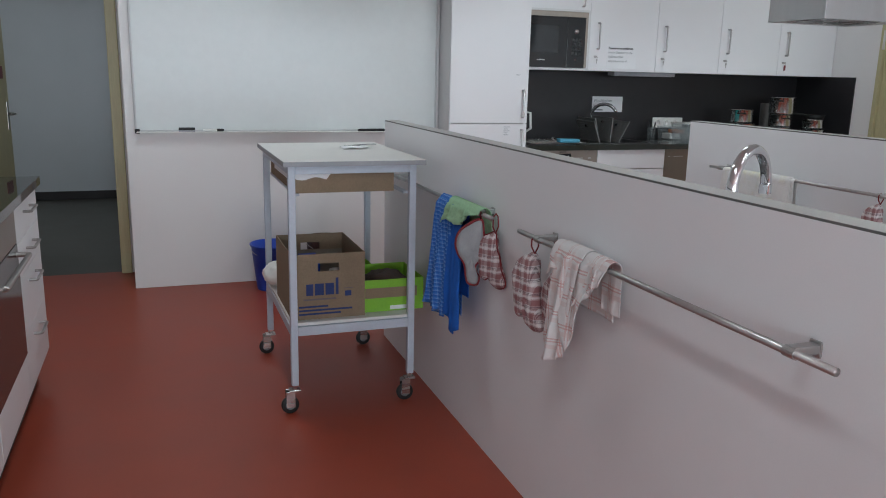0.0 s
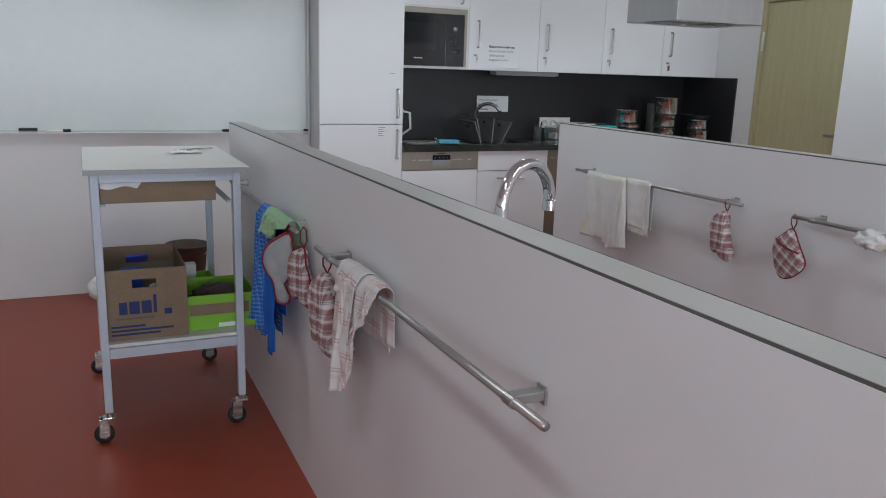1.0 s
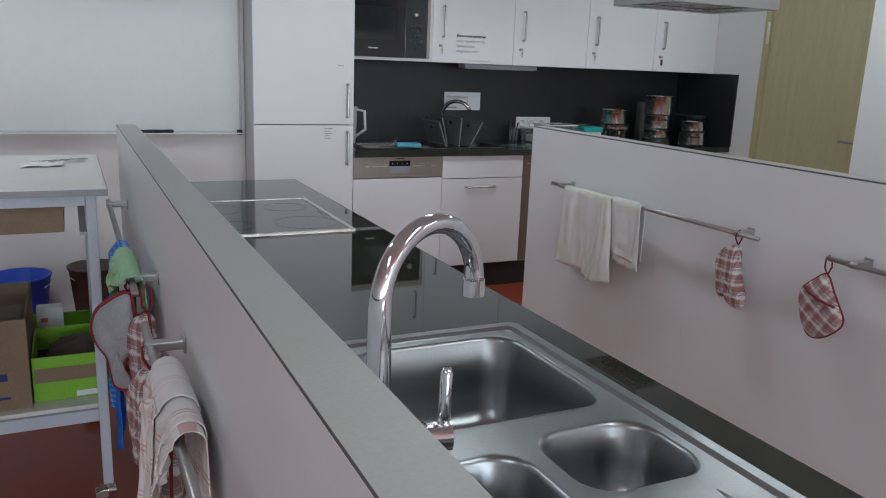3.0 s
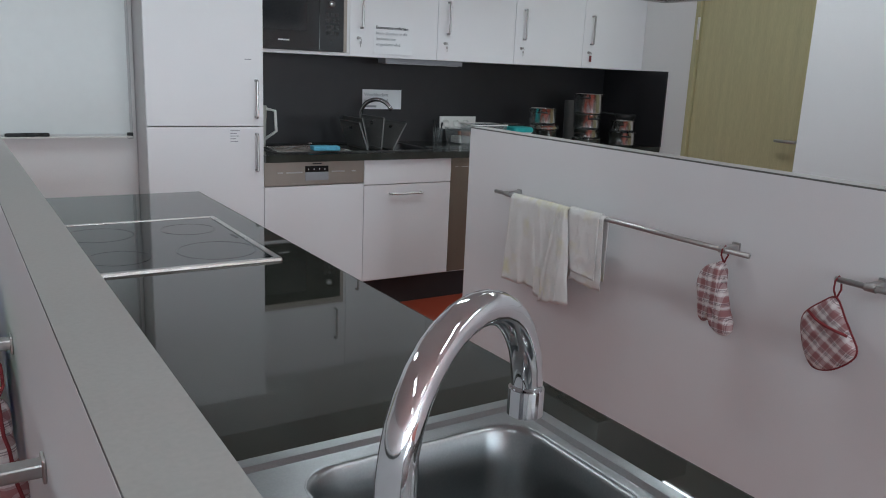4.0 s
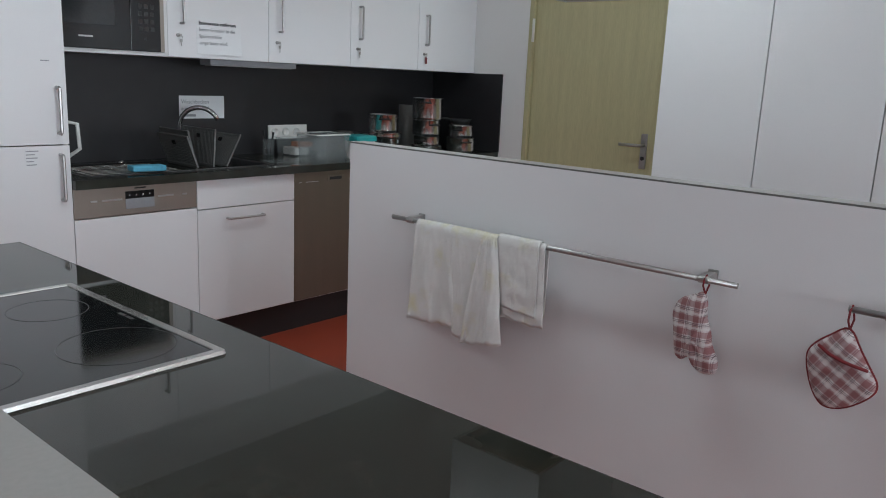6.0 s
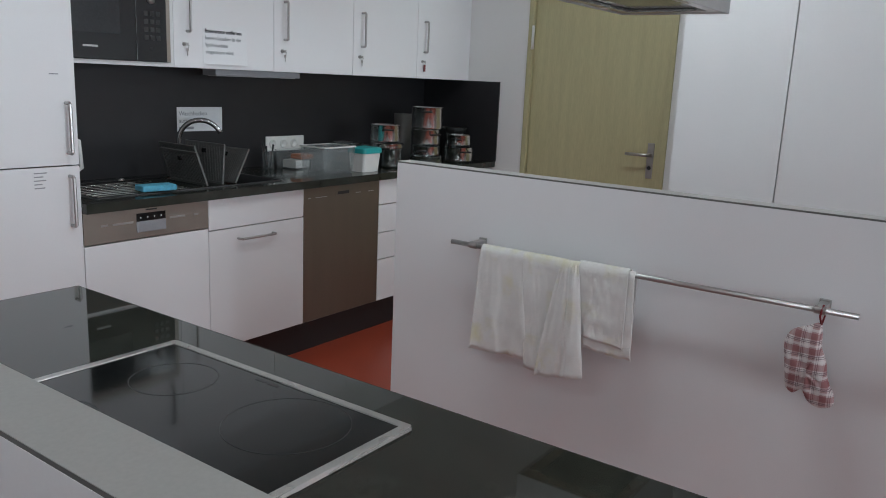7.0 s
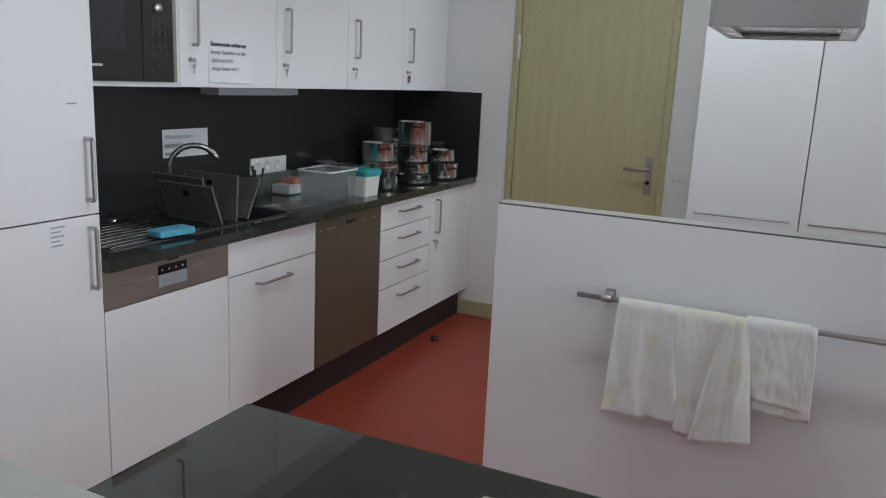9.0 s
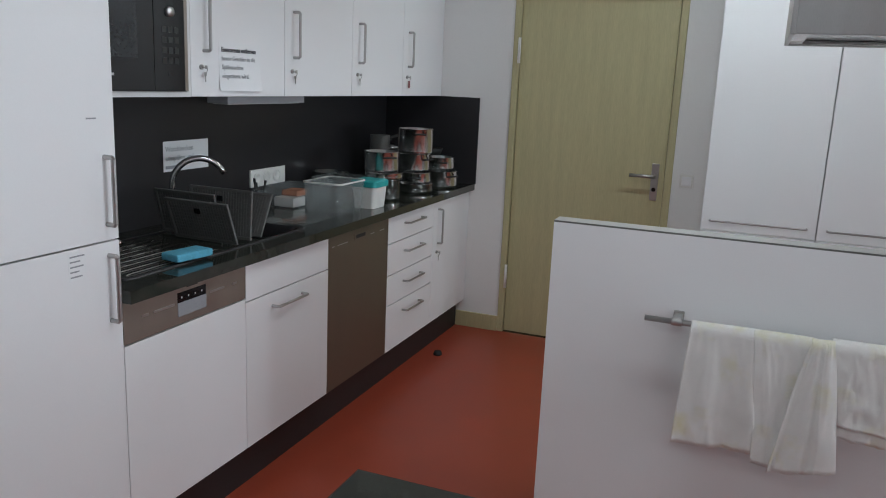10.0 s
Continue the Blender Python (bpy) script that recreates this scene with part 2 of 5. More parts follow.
def sheet(fn, nu, nv, thick=0.003):
    """A cloth: fn(u, v) gives a place for u and v from 0 to 1; it gets a thickness."""
    b = bmesh.new()
    g = [[b.verts.new(fn(i / nu, j / nv)) for j in range(nv + 1)] for i in range(nu + 1)]
    for i in range(nu):
        for j in range(nv):
            b.faces.new((g[i][j], g[i + 1][j], g[i + 1][j + 1], g[i][j + 1]))
    bmesh.ops.recalc_face_normals(b, faces=b.faces[:])
    if thick:
        bmesh.ops.solidify(b, geom=b.faces[:], thickness=thick)
    return b


def lettering(text, size, material, parent, m, name="lettering", bold=False):
    """Words in the built-in font, as a thin mesh under parent."""
    c = bpy.data.curves.new(name, "FONT")
    c.body, c.size, c.extrude, c.offset = text, size, 0.0003, 0.0006 if bold else 0.0001
    c.resolution_u = 3
    tmp = bpy.data.objects.new(name, c)
    me = bpy.data.meshes.new_from_object(tmp)
    bpy.data.objects.remove(tmp)
    me.materials.clear()
    me.materials.append(material)
    o = new(name, me)
    o.parent = parent
    o.matrix_basis = m
    return o


FACE_S = pose(0, 0, 0, 90, 0, 0)          # lettering that faces south (-y)
FACE_W = pose(0, 0, 0, 90, 0, -90)        # lettering that faces west (-x)


# ---- setting ----
def wall_with_openings(name, axis, at, depth, lo, hi, openings, material, label):
    """A wall along x or y, of that depth, with openings (from, to, bottom, top)."""
    bm = bmesh.new()
    cuts = sorted(openings)
    spans, x = [], lo
    for a, b, z0, z1 in cuts:
        spans += [(x, a, 0, CEIL), (a, b, 0, z0), (a, b, z1, CEIL)]
        x = b
    spans.append((x, hi, 0, CEIL))
    for a, b, z0, z1 in spans:
        if b - a > 1e-4 and z1 - z0 > 1e-4:
            if axis == "x":
                box(a, b, at, at + depth, z0, z1, bm=bm)
            else:
                box(at, at + depth, a, b, z0, z1, bm=bm)
    return solo(name, bm, material, label, "wall", kind="structure")


BW = 9.128                                   # face of the wall that carries the whiteboard
DW = 9.60                                   # face of the wall with the open doorway
solo("floor", box(WEST, EAST, SOUTH, DW + 0.03, -0.12, 0), M["floor"], "red-brown linoleum floor with a soft sheen", "floor", kind="structure")
solo("corridor_floor", box(0.2, 3.6, DW + 0.03, 13.3, -0.12, -0.003), M["corridor"], "dark grey corridor floor beyond the open doorway", "floor", kind="structure")
wall_with_openings("wall_north", "x", DW, 0.12, WEST, 2.871, [(1.80, 2.77, 0, 2.08)], M["wall"], "white wall with an open doorway")
solo("wall_north_board", box(2.871, 4.972, BW, DW + 0.12, 0, CEIL, 0.004), M["wall"], "white plastered wall behind the whiteboard", "wall", kind="structure")
solo("wall_north_kitchen", box(4.972, EAST + 0.15, NORTH, NORTH + 0.15, 0, CEIL), M["wall"], "white wall behind the kitchen units", "wall", kind="structure")
wall_with_openings("wall_east", "y", EAST, 0.15, SOUTH, NORTH, [(7.696, 8.630, 0, 2.09)], M["wall"], "white wall with a wooden door")
wall_with_openings("wall_south", "x", SOUTH - 0.25, 0.25, WEST, EAST, [(a, b, *WIN_Z) for a, b in WIN], M["wall"], "white outer wall with windows")
solo("wall_west", box(WEST - 0.15, WEST, SOUTH, DW, 0, CEIL), M["wall"], "plain white side wall", "wall", kind="structure")
solo("ceiling", box(WEST - 0.25, EAST + 0.15, SOUTH - 0.25, NORTH + 0.15, CEIL, CEIL + 0.15), M["ceilwhite"], "plain white ceiling", "ceiling", kind="structure")
bm = box(0.1, 0.2, DW + 0.12, 13.4, 0, CEIL)
box(3.6, 3.7, DW + 0.12, 13.4, 0, CEIL, bm=bm)
box(0.1, 3.7, 13.15, 13.3, 0, CEIL, bm=bm)
solo("corridor_wall", bm, M["corrwall"], "plain grey corridor walls", "wall", kind="structure")
solo("corridor_baseboard", box(0.2, 3.6, 13.13, 13.15, 0, 0.09), M["plinth"], "dark baseboard along the corridor wall", "baseboard", kind="structure")
solo("corridor_ceiling", box(0.1, 3.7, DW + 0.12, 13.4, CEIL, CEIL + 0.1), M["ceilwhite"], "plain white corridor ceiling", "ceiling", kind="structure")
# unseen fill lamp without a fitting, added to brighten the corridor
area_light("corridor_light", look((1.6, 11.2, 2.8), (1.6, 11.2, 0)), 1.2, 1.2, 12, (0.9, 0.95, 1.0))


def window(name, m, w, h):
    t = thing(name, "white-framed window with daylight behind it", "window", kind="structure")
    t.matrix_world = m
    f = 0.06
    bm = box(-w / 2, w / 2, -0.03, 0.03, 0, f, 0.006)
    for a in ((-w / 2, w / 2, -0.03, 0.03, h - f, h), (-w / 2, -w / 2 + f, -0.03, 0.03, f, h - f), (w / 2 - f, w / 2, -0.03, 0.03, f, h - f), (-f / 2, f / 2, -0.03, 0.03, f, h - f)):
        box(*a, 0.004, bm=bm)
    part("window_frame", bm, M["plastic"], t)
    for s in (-1, 1):
        p = part("pane", box(*sorted((s * f / 2, s * (w / 2 - f))), -0.004, 0.004, f, h - f), M["pane"], t)
        p.visible_shadow = False
    part("window_sill", box(-w / 2, w / 2, 0.02, 0.28, -0.03, 0.0, 0.006), M["plastic"], t)


for k, (a, b) in enumerate(WIN):
    window("window_%d" % (k + 1), pose((a + b) / 2, SOUTH - 0.06, WIN_Z[0]), b - a, WIN_Z[1] - WIN_Z[0])


# assumed fitting, never in view, that houses each added ceiling lamp
def luminaire(x, y):
    t = thing("ceiling_light", "slim white ceiling luminaire, out of view and assumed", "ceiling light", group="ceiling luminaires")
    bm = box(x - 0.10, x + 0.10, y - 0.63, y + 0.63, CEIL - 0.07, CEIL - 0.001, 0.008)
    part("housing", bm, M["plastic"], t)
    part("end_cap", box(x - 0.09, x + 0.09, y + 0.631, y + 0.65, CEIL - 0.06, CEIL - 0.002, 0.004), M["alu"], t)


for x, y in LAMPS:
    luminaire(x, y)

# doorway to the corridor: steel frame and the leaf that stands open
def door_frame(name, x0, x1, y0, y1, h, label):
    bm = box(x0 - 0.005, x0 + 0.065, y0, y1, 0, h, 0.006)
    box(x1 - 0.065, x1 + 0.005, y0, y1, 0, h, 0.006, bm=bm)
    box(x0 - 0.005, x1 + 0.005, y0, y1, h, h + 0.07, 0.006, bm=bm)
    return solo(name, bm, M["beech"], label, "door frame", kind="structure")


door_frame("door_frame_corridor", 1.80, 2.835, DW - 0.03, DW + 0.15, 2.08, "beige-painted frame round the open doorway")
leaf = thing("door_2", "beech door leaf standing open into the corridor", "door", kind="structure")
leaf.matrix_world = pose(1.875, DW + 0.10, 0, 0, 0, 84)
part("leaf", box(0, 0.86, -0.04, 0, 0.008, 2.06, 0.004), M["beech"], leaf)
part("door_plate", box(0.785, 0.825, -0.046, -0.04, 0.95, 1.16, 0.004), M["handle"], leaf)
part("door_handle", tube([(0.805, -0.04, 1.07), (0.805, -0.085, 1.07), (0.795, -0.095, 1.07), (0.68, -0.095, 1.07)], 0.009), M["handle"], leaf, smooth=True)
part("red_notice", box(0.62, 0.76, -0.045, -0.04, 1.33, 1.42), M["keyred"], leaf, "small red notice on the leaf")

# door in the east wall, closed
door = thing("door_1", "closed light beech veneer door with a steel lever", "door", kind="structure")
part("leaf", box(EAST + 0.012, EAST + 0.055, 7.705, 8.620, 0.008, 2.08, 0.003), M["beech"], door)
bm = box(EAST - 0.012, EAST + 0.15, 7.660, 7.701, 0, 2.14, 0.005)
box(EAST - 0.012, EAST + 0.15, 8.624, 8.662, 0, 2.14, 0.005, bm=bm)
box(EAST - 0.012, EAST + 0.15, 7.701, 8.624, 2.085, 2.14, 0.005, bm=bm)
part("door_frame", bm, M["beech"], door)
part("door_plate", box(EAST + 0.002, EAST + 0.012, 7.738, 7.780, 0.945, 1.162, 0.004), M["handle"], door)
part("door_handle", tube([(EAST + 0.01, 7.759, 1.09), (EAST - 0.04, 7.759, 1.09), (EAST - 0.052, 7.769, 1.09), (EAST - 0.052, 7.898, 1.09)], 0.010), M["handle"], door, smooth=True)
part("lock", tube([(EAST + 0.004, 7.759, 1.01), (EAST - 0.004, 7.759, 1.01)], 0.012), M["black"], door)
for z in (0.30, 1.705):
    part("hinge", tube([(EAST - 0.016, 8.622, z), (EAST - 0.016, 8.622, z + 0.15)], 0.009), M["plastic"], door, smooth=True)
solo("baseboard", box(EAST - 0.016, EAST, 8.662, 8.95, 0, 0.10, 0.003), M["beech"], "light wooden baseboard beside the door", "baseboard", kind="structure")
sw = thing("light_switch", "white square light switch on the wall", "light switch")
part("switch_frame", box(EAST - 0.01, EAST, 7.540, 7.616, 1.037, 1.113, 0.004), M["plastic"], sw)
part("rocker", box(EAST - 0.015, EAST - 0.01, 7.552, 7.604, 1.049, 1.101, 0.003), M["front"], sw)


# ---- half-height partitions with towel rails ----
ZP = 1.191


def partition(name, x, y0, y1):
    t = thing(name, "half-height white laminate partition with a grey capping", "partition", group="partitions", kind="structure")
    part("panel", box(x, x + PW, y0, y1, 0, ZP - 0.006, 0.0008), M["panel"], t)
    part("edge_strip", box(x + 0.0004, x + PW - 0.0004, y0 + 0.0004, y1 - 0.0004, ZP - 0.006, ZP - 0.001), M["strip"], t, "thin dark edge strip")
    part("capping", box(x, x + PW, y0, y1, ZP - 0.001, ZP, 0.0003), M["cap"], t)


XP0, XP1, XP2, PW = 1.778, 4.196, 6.128, 0.070
partition("partition_1", XP1, 3.0, 7.769)
partition("partition_2", XP2, 3.0, 7.769)
partition("partition_3", XP0, 3.0, 7.614)


def towel_rail(x, y0, y1, b0, b1, z=0.949, off=0.055):
    t = thing("towel_rail", "brushed steel towel rail on two brackets", "towel rail", group="towel rails")
    part("bar", tube([(x - off, y0, z), (x - off, y1, z)], 0.0082, 16), M["railsteel"], t, smooth=True)
    for b in (b0, b1):
        bm = box(x - off - 0.004, x, b - 0.012, b + 0.012, z - 0.006, z + 0.012, 0.003)
        tube([(x - off, b - 0.014, z), (x - off, b + 0.014, z)], 0.0112, bm=bm)
        box(x - 0.005, x, b - 0.015, b + 0.015, z - 0.014, z + 0.018, 0.003, bm=bm)
        part("bracket", bm, M["railsteel"], t)


towel_rail(XP1, 6.180, 7.400, 6.30, 7.31, off=0.060)
towel_rail(XP1, 4.685, 5.955, 4.79, 5.82, off=0.060)
towel_rail(XP2, 6.226, 7.473, 6.315, 7.385, off=0.060)
towel_rail(XP2, 4.710, 5.959, 4.80, 5.865, off=0.060)
XR1, XR2, ZR = XP1 - 0.060, XP2 - 0.060, 0.949


# ---- islands ----
ZC, XC, YC = 0.952, 4.918, 7.785
SX0, SX1, SY0, SY1 = 4.300, 4.837, 4.711, 5.717       # the sink's rim
B1 = (4.450, 4.788, 5.320, 5.660)                      # bowls: x from, to, y from, to
B2 = (4.590, 4.788, 5.090, 5.262)
B3 = (4.370, 4.560, 4.930, 5.235)


def slab_with_holes(x0, x1, y0, y1, z0, z1, holes, bm=None):
    """A slab on a grid of cuts, with the cells inside the holes left out."""
    b = bmesh.new()
    xs = sorted({x0, x1, *[v for h in holes for v in h[:2]]})
    ys = sorted({y0, y1, *[v for h in holes for v in h[2:]]})
    for i in range(len(xs) - 1):
        for j in range(len(ys) - 1):
            cx, cy = (xs[i] + xs[i + 1]) / 2, (ys[j] + ys[j + 1]) / 2
            if not any(h[0] < cx < h[1] and h[2] < cy < h[3] for h in holes):
                box(xs[i], xs[i + 1], ys[j], ys[j + 1], z0, z1, bm=b)
    bmesh.ops.remove_doubles(b, verts=b.verts[:], dist=1e-5)
    b.verts.index_update()
    seen, twins = {}, []
    for f in b.faces:
        k = tuple(sorted(v.index for v in f.verts))
        if k in seen:
            twins += [f, seen[k]]
        seen[k] = f
    bmesh.ops.delete(b, geom=list(set(twins)), context="FACES_ONLY")
    return b if bm is None else join(bm, b)


HX0, HX1, HY0, HY1 = 4.300, 4.823, 6.668, 7.266         # the hob
iw = thing("island_worktop", "polished dark stone-look worktop on the island", "worktop")
part("slab", slab_with_holes(XP1 + PW, XC - 0.003, 3.05, YC - 0.003, ZC - 0.04, ZC, [(SX0 + 0.02, SX1 - 0.02, SY0 + 0.02, SY1 - 0.02)]), M["stone"], iw)
part("edge_band", box(XC - 0.003, XC, 3.05, YC, ZC - 0.04, ZC - 0.0004), M["plinth"], iw, "dark edge band")
part("edge_band", box(XP1 + PW, XC - 0.003, YC - 0.003, YC, ZC - 0.04, ZC - 0.0004), M["plinth"], iw, "dark edge band")
for k in range(5):
    y0 = 3.08 + k * 0.937
    u = thing("island_cabinet", "white base cabinet under the island worktop", "cabinet", group="island cabinets")
    bm = box(XP1 + PW, XC - 0.045, y0, y0 + 0.935, 0.15, 0.165)
    box(XP1 + PW, XC - 0.045, y0, y0 + 0.018, 0.165, ZC - 0.041, bm=bm)
    box(XP1 + PW, XC - 0.045, y0 + 0.917, y0 + 0.935, 0.165, ZC - 0.041, bm=bm)
    part("body", bm, M["carcass"], u)
    for a, b in ((0.003, 0.466), (0.470, 0.933)):
        d = part("door", box(XC - 0.045, XC - 0.026, y0 + a, y0 + b, 0.153, ZC - 0.045, 0.0015), M["front"], u)
        yy = y0 + (a + b) / 2
        part("handle", tube([(XC - 0.026, yy - 0.08, 0.8), (XC + 0.003, yy - 0.08, 0.8), (XC + 0.003, yy + 0.08, 0.8), (XC - 0.026, yy + 0.08, 0.8)], 0.005, 8), M["handle"], d)
    part("plinth", box(XP1 + 0.12, XC - 0.09, y0, y0 + 0.935, 0, 0.15), M["plinth"], u)

# sink with two bowls and a ribbed drainer
sink = thing("kitchen_sink", "stainless steel sink with three bowls and a ribbed drainer", "sink")


def rounded(x0, x1, y0, y1, r, n=5):
    pts = []
    for cx, cy, a in ((x1 - r, y1 - r, 0), (x0 + r, y1 - r, 90), (x0 + r, y0 + r, 180), (x1 - r, y0 + r, 270)):
        pts += [(cx + r * cos(radians(a + 90 * k / n)), cy + r * sin(radians(a + 90 * k / n))) for k in range(n + 1)]
    return pts


def loft(rings, close=False, bm=None):
    b = bmesh.new()
    vs = [[b.verts.new(p) for p in ring] for ring in rings]
    n = len(vs[0])
    for p, q in zip(vs, vs[1:]):
        for k in range(n):
            b.faces.new((p[k], p[(k + 1) % n], q[(k + 1) % n], q[k]))
    if close:
        b.faces.new(vs[-1])
    return b if bm is None else join(bm, b)


def at_z(pts, z):
    return [(x, y, z) for x, y in pts]


rim = loft([at_z(rounded(SX0, SX1, SY0, SY1, 0.022), ZC + 0.001), at_z(rounded(SX0 + 0.003, SX1 - 0.003, SY0 + 0.003, SY1 - 0.003, 0.02), ZC + 0.007),
            at_z(rounded(SX0 + 0.022, SX1 - 0.022, SY0 + 0.022, SY1 - 0.022, 0.016), ZC + 0.007), at_z(rounded(SX0 + 0.030, SX1 - 0.030, SY0 + 0.030, SY1 - 0.030, 0.014), ZC + 0.001)])
part("rim", rim, M["sinksteel"], sink, smooth=False)
deck = slab_with_holes(SX0 + 0.029, SX1 - 0.029, SY0 + 0.029, SY1 - 0.029, ZC - 0.001, ZC + 0.0015, [B1, B2, B3])
part("deck", deck, M["sinksteel"], sink)
for bx, depth in ((B1, 0.17), (B2, 0.12), (B3, 0.15)):
    x0, x1, y0, y1 = bx
    rings = []
    for inset, z, r in ((-0.004, 0.002, 0.055), (0.0, 0.001, 0.055), (0.004, -0.006, 0.055), (0.010, -0.5 * depth, 0.055), (0.016, -depth + 0.03, 0.055), (0.028, -depth + 0.008, 0.05), (0.050, -depth, 0.03)):
        rings.append(at_z(rounded(x0 + inset, x1 - inset, y0 + inset, y1 - inset, min(r, 0.07)), ZC + z))
    part("bowl", loft(rings, True), M["sinksteel"], sink, smooth=True)
    cx, cy = (x0 + x1) / 2, (y0 + y1) / 2
    part("drain", lathe([(0.0, 0.001), (0.02, 0.001), (0.024, 0.004), (0.038, 0.004), (0.042, 0.0005)], 28, at=(cx, cy, ZC - depth + 0.001)), M["chrome"], sink, smooth=True)
    inner = rounded(x0 - 0.002, x1 + 0.002, y0 - 0.002, y1 + 0.002, 0.055)
    rect = rounded(x0 - 0.004, x1 + 0.004, y0 - 0.004, y1 + 0.004, 0.001)
    part("bowl_collar", loft([at_z(rect, ZC + 0.0018), at_z(inner, ZC + 0.0018)]), M["sinksteel"], sink)
for x, y1 in ((4.645, 5.02), (4.695, 5.04), (4.750, 5.06)):
    part("drainer_rib", tube([(x, 4.755, ZC - 0.003), (x, 4.770, ZC), (x, y1 - 0.05, ZC - 0.0005), (x, y1, ZC - 0.005)], 0.006, 12), M["sinksteel"], sink, smooth=True)

# mixer tap
tap = thing("mixer_tap", "chrome swan-neck mixer tap beside the sink bowl", "tap")
TX, TY = 4.362, 5.258
part("base", lathe([(0.0, 0), (0.034, 0), (0.034, 0.004), (0.030, 0.006), (0.030, 0.058), (0.027, 0.063), (0.0, 0.063)], 40, at=(TX, TY, ZC + 0.006)), M["chrome"], tap)
R = 0.096
neck = [(TX, TY, ZC + 0.012), (TX, TY, ZC + 0.12), (TX, TY, ZC + 0.2190)]
dx, dy = cos(radians(25)), sin(radians(25))
for k in range(1, 17):
    a = pi - k / 16 * pi * 0.97
    neck.append((TX + dx * (R + R * cos(a)), TY + dy * (R + R * cos(a)), ZC + 0.2190 + R * sin(a)))
end = neck[-1]
neck.append((end[0], end[1], end[2] - 0.006))
part("neck", tube(neck, [0.0160] * 2 + [0.0150] + [0.0138] * (len(neck) - 3), 28), M["chrome"], tap, smooth=True)
part("aerator", tube([(end[0], end[1], end[2] - 0.006), (end[0], end[1], end[2] - 0.030)], 0.0158, 28), M["chrome"], tap, "ribbed chrome outlet")
part("mixer_body", tube([(TX, TY, ZC + 0.040), (TX + 0.060, TY - 0.012, ZC + 0.040), (TX + 0.061, TY - 0.0122, ZC + 0.040), (TX + 0.064, TY - 0.0128, ZC + 0.040), (TX + 0.065, TY - 0.013, ZC + 0.040), (TX + 0.096, TY - 0.019, ZC + 0.040)], [0.020, 0.020, 0.0185, 0.0185, 0.020, 0.020], 24), M["chrome"], tap)
part("lever", tube([(TX + 0.086, TY - 0.017, ZC + 0.050), (TX + 0.087, TY - 0.017, ZC + 0.075), (TX + 0.088, TY - 0.017, ZC + 0.128), (TX + 0.088, TY - 0.017, ZC + 0.136)], [0.010, 0.0085, 0.0085, 0.005], 16), M["chrome"], tap, smooth=True)

# hob set into the worktop
hob = thing("ceramic_hob", "black glass ceramic hob with a brushed steel frame", "hob")
fr = loft([at_z(rounded(HX0, HX1, HY0, HY1, 0.006, 2), ZC + 0.0005), at_z(rounded(HX0 + 0.002, HX1 - 0.002, HY0 + 0.002, HY1 - 0.002, 0.005, 2), ZC + 0.007),
           at_z(rounded(HX0 + 0.016, HX1 - 0.016, HY0 + 0.016, HY1 - 0.016, 0.003, 2), ZC + 0.007), at_z(rounded(HX0 + 0.017, HX1 - 0.017, HY0 + 0.017, HY1 - 0.017, 0.003, 2), ZC + 0.003)])
part("frame", fr, M["steel"], hob)
part("glass", box(HX0 + 0.015, HX1 - 0.015, HY0 + 0.015, HY1 - 0.015, ZC + 0.0008, ZC + 0.005), M["hobglass"], hob)
for cx, cy, r in ((4.46, 6.82, 0.075), (4.46, 7.10, 0.09), (4.70, 6.82, 0.10), (4.70, 7.10, 0.075)):
    part("heat_zone", lathe([(r - 0.0014, 0), (r - 0.0014, 0.0004), (r, 0.0004), (r, 0)], 56, at=(cx, cy, ZC + 0.005)), M["ring"], hob, "fine grey ring")
bm = bmesh.new()
for k in range(2):
    box(HX1 - 0.034, HX1 - 0.026, 6.94 + k * 0.03, 6.965 + k * 0.03, ZC + 0.005, ZC + 0.0054, bm=bm)
part("maker_mark", bm, M["ring"], hob, "small plain mark on the glass")

# second island behind the far partition
iw = thing("island_worktop", "dark stone-look worktop behind the second partition", "worktop")
part("slab", box(XP2 + PW, XP2 + 0.734, 3.05, YC, ZC - 0.04, ZC), M["stone"], iw)
part("edge_band", box(XP2 + 0.734, XP2 + 0.737, 3.05, YC, ZC - 0.04, ZC - 0.0004), M["plinth"], iw, "dark edge band")
u = thing("island_cabinet", "white base cabinet under the second island worktop", "cabinet", group="island cabinets")
part("body", box(XP2 + PW, XP2 + 0.70, 3.08, YC - 0.02, 0.15, ZC - 0.041), M["carcass"], u)
part("plinth", box(XP2 + 0.12, XP2 + 0.65, 3.08, YC - 0.02, 0, 0.15), M["plinth"], u)


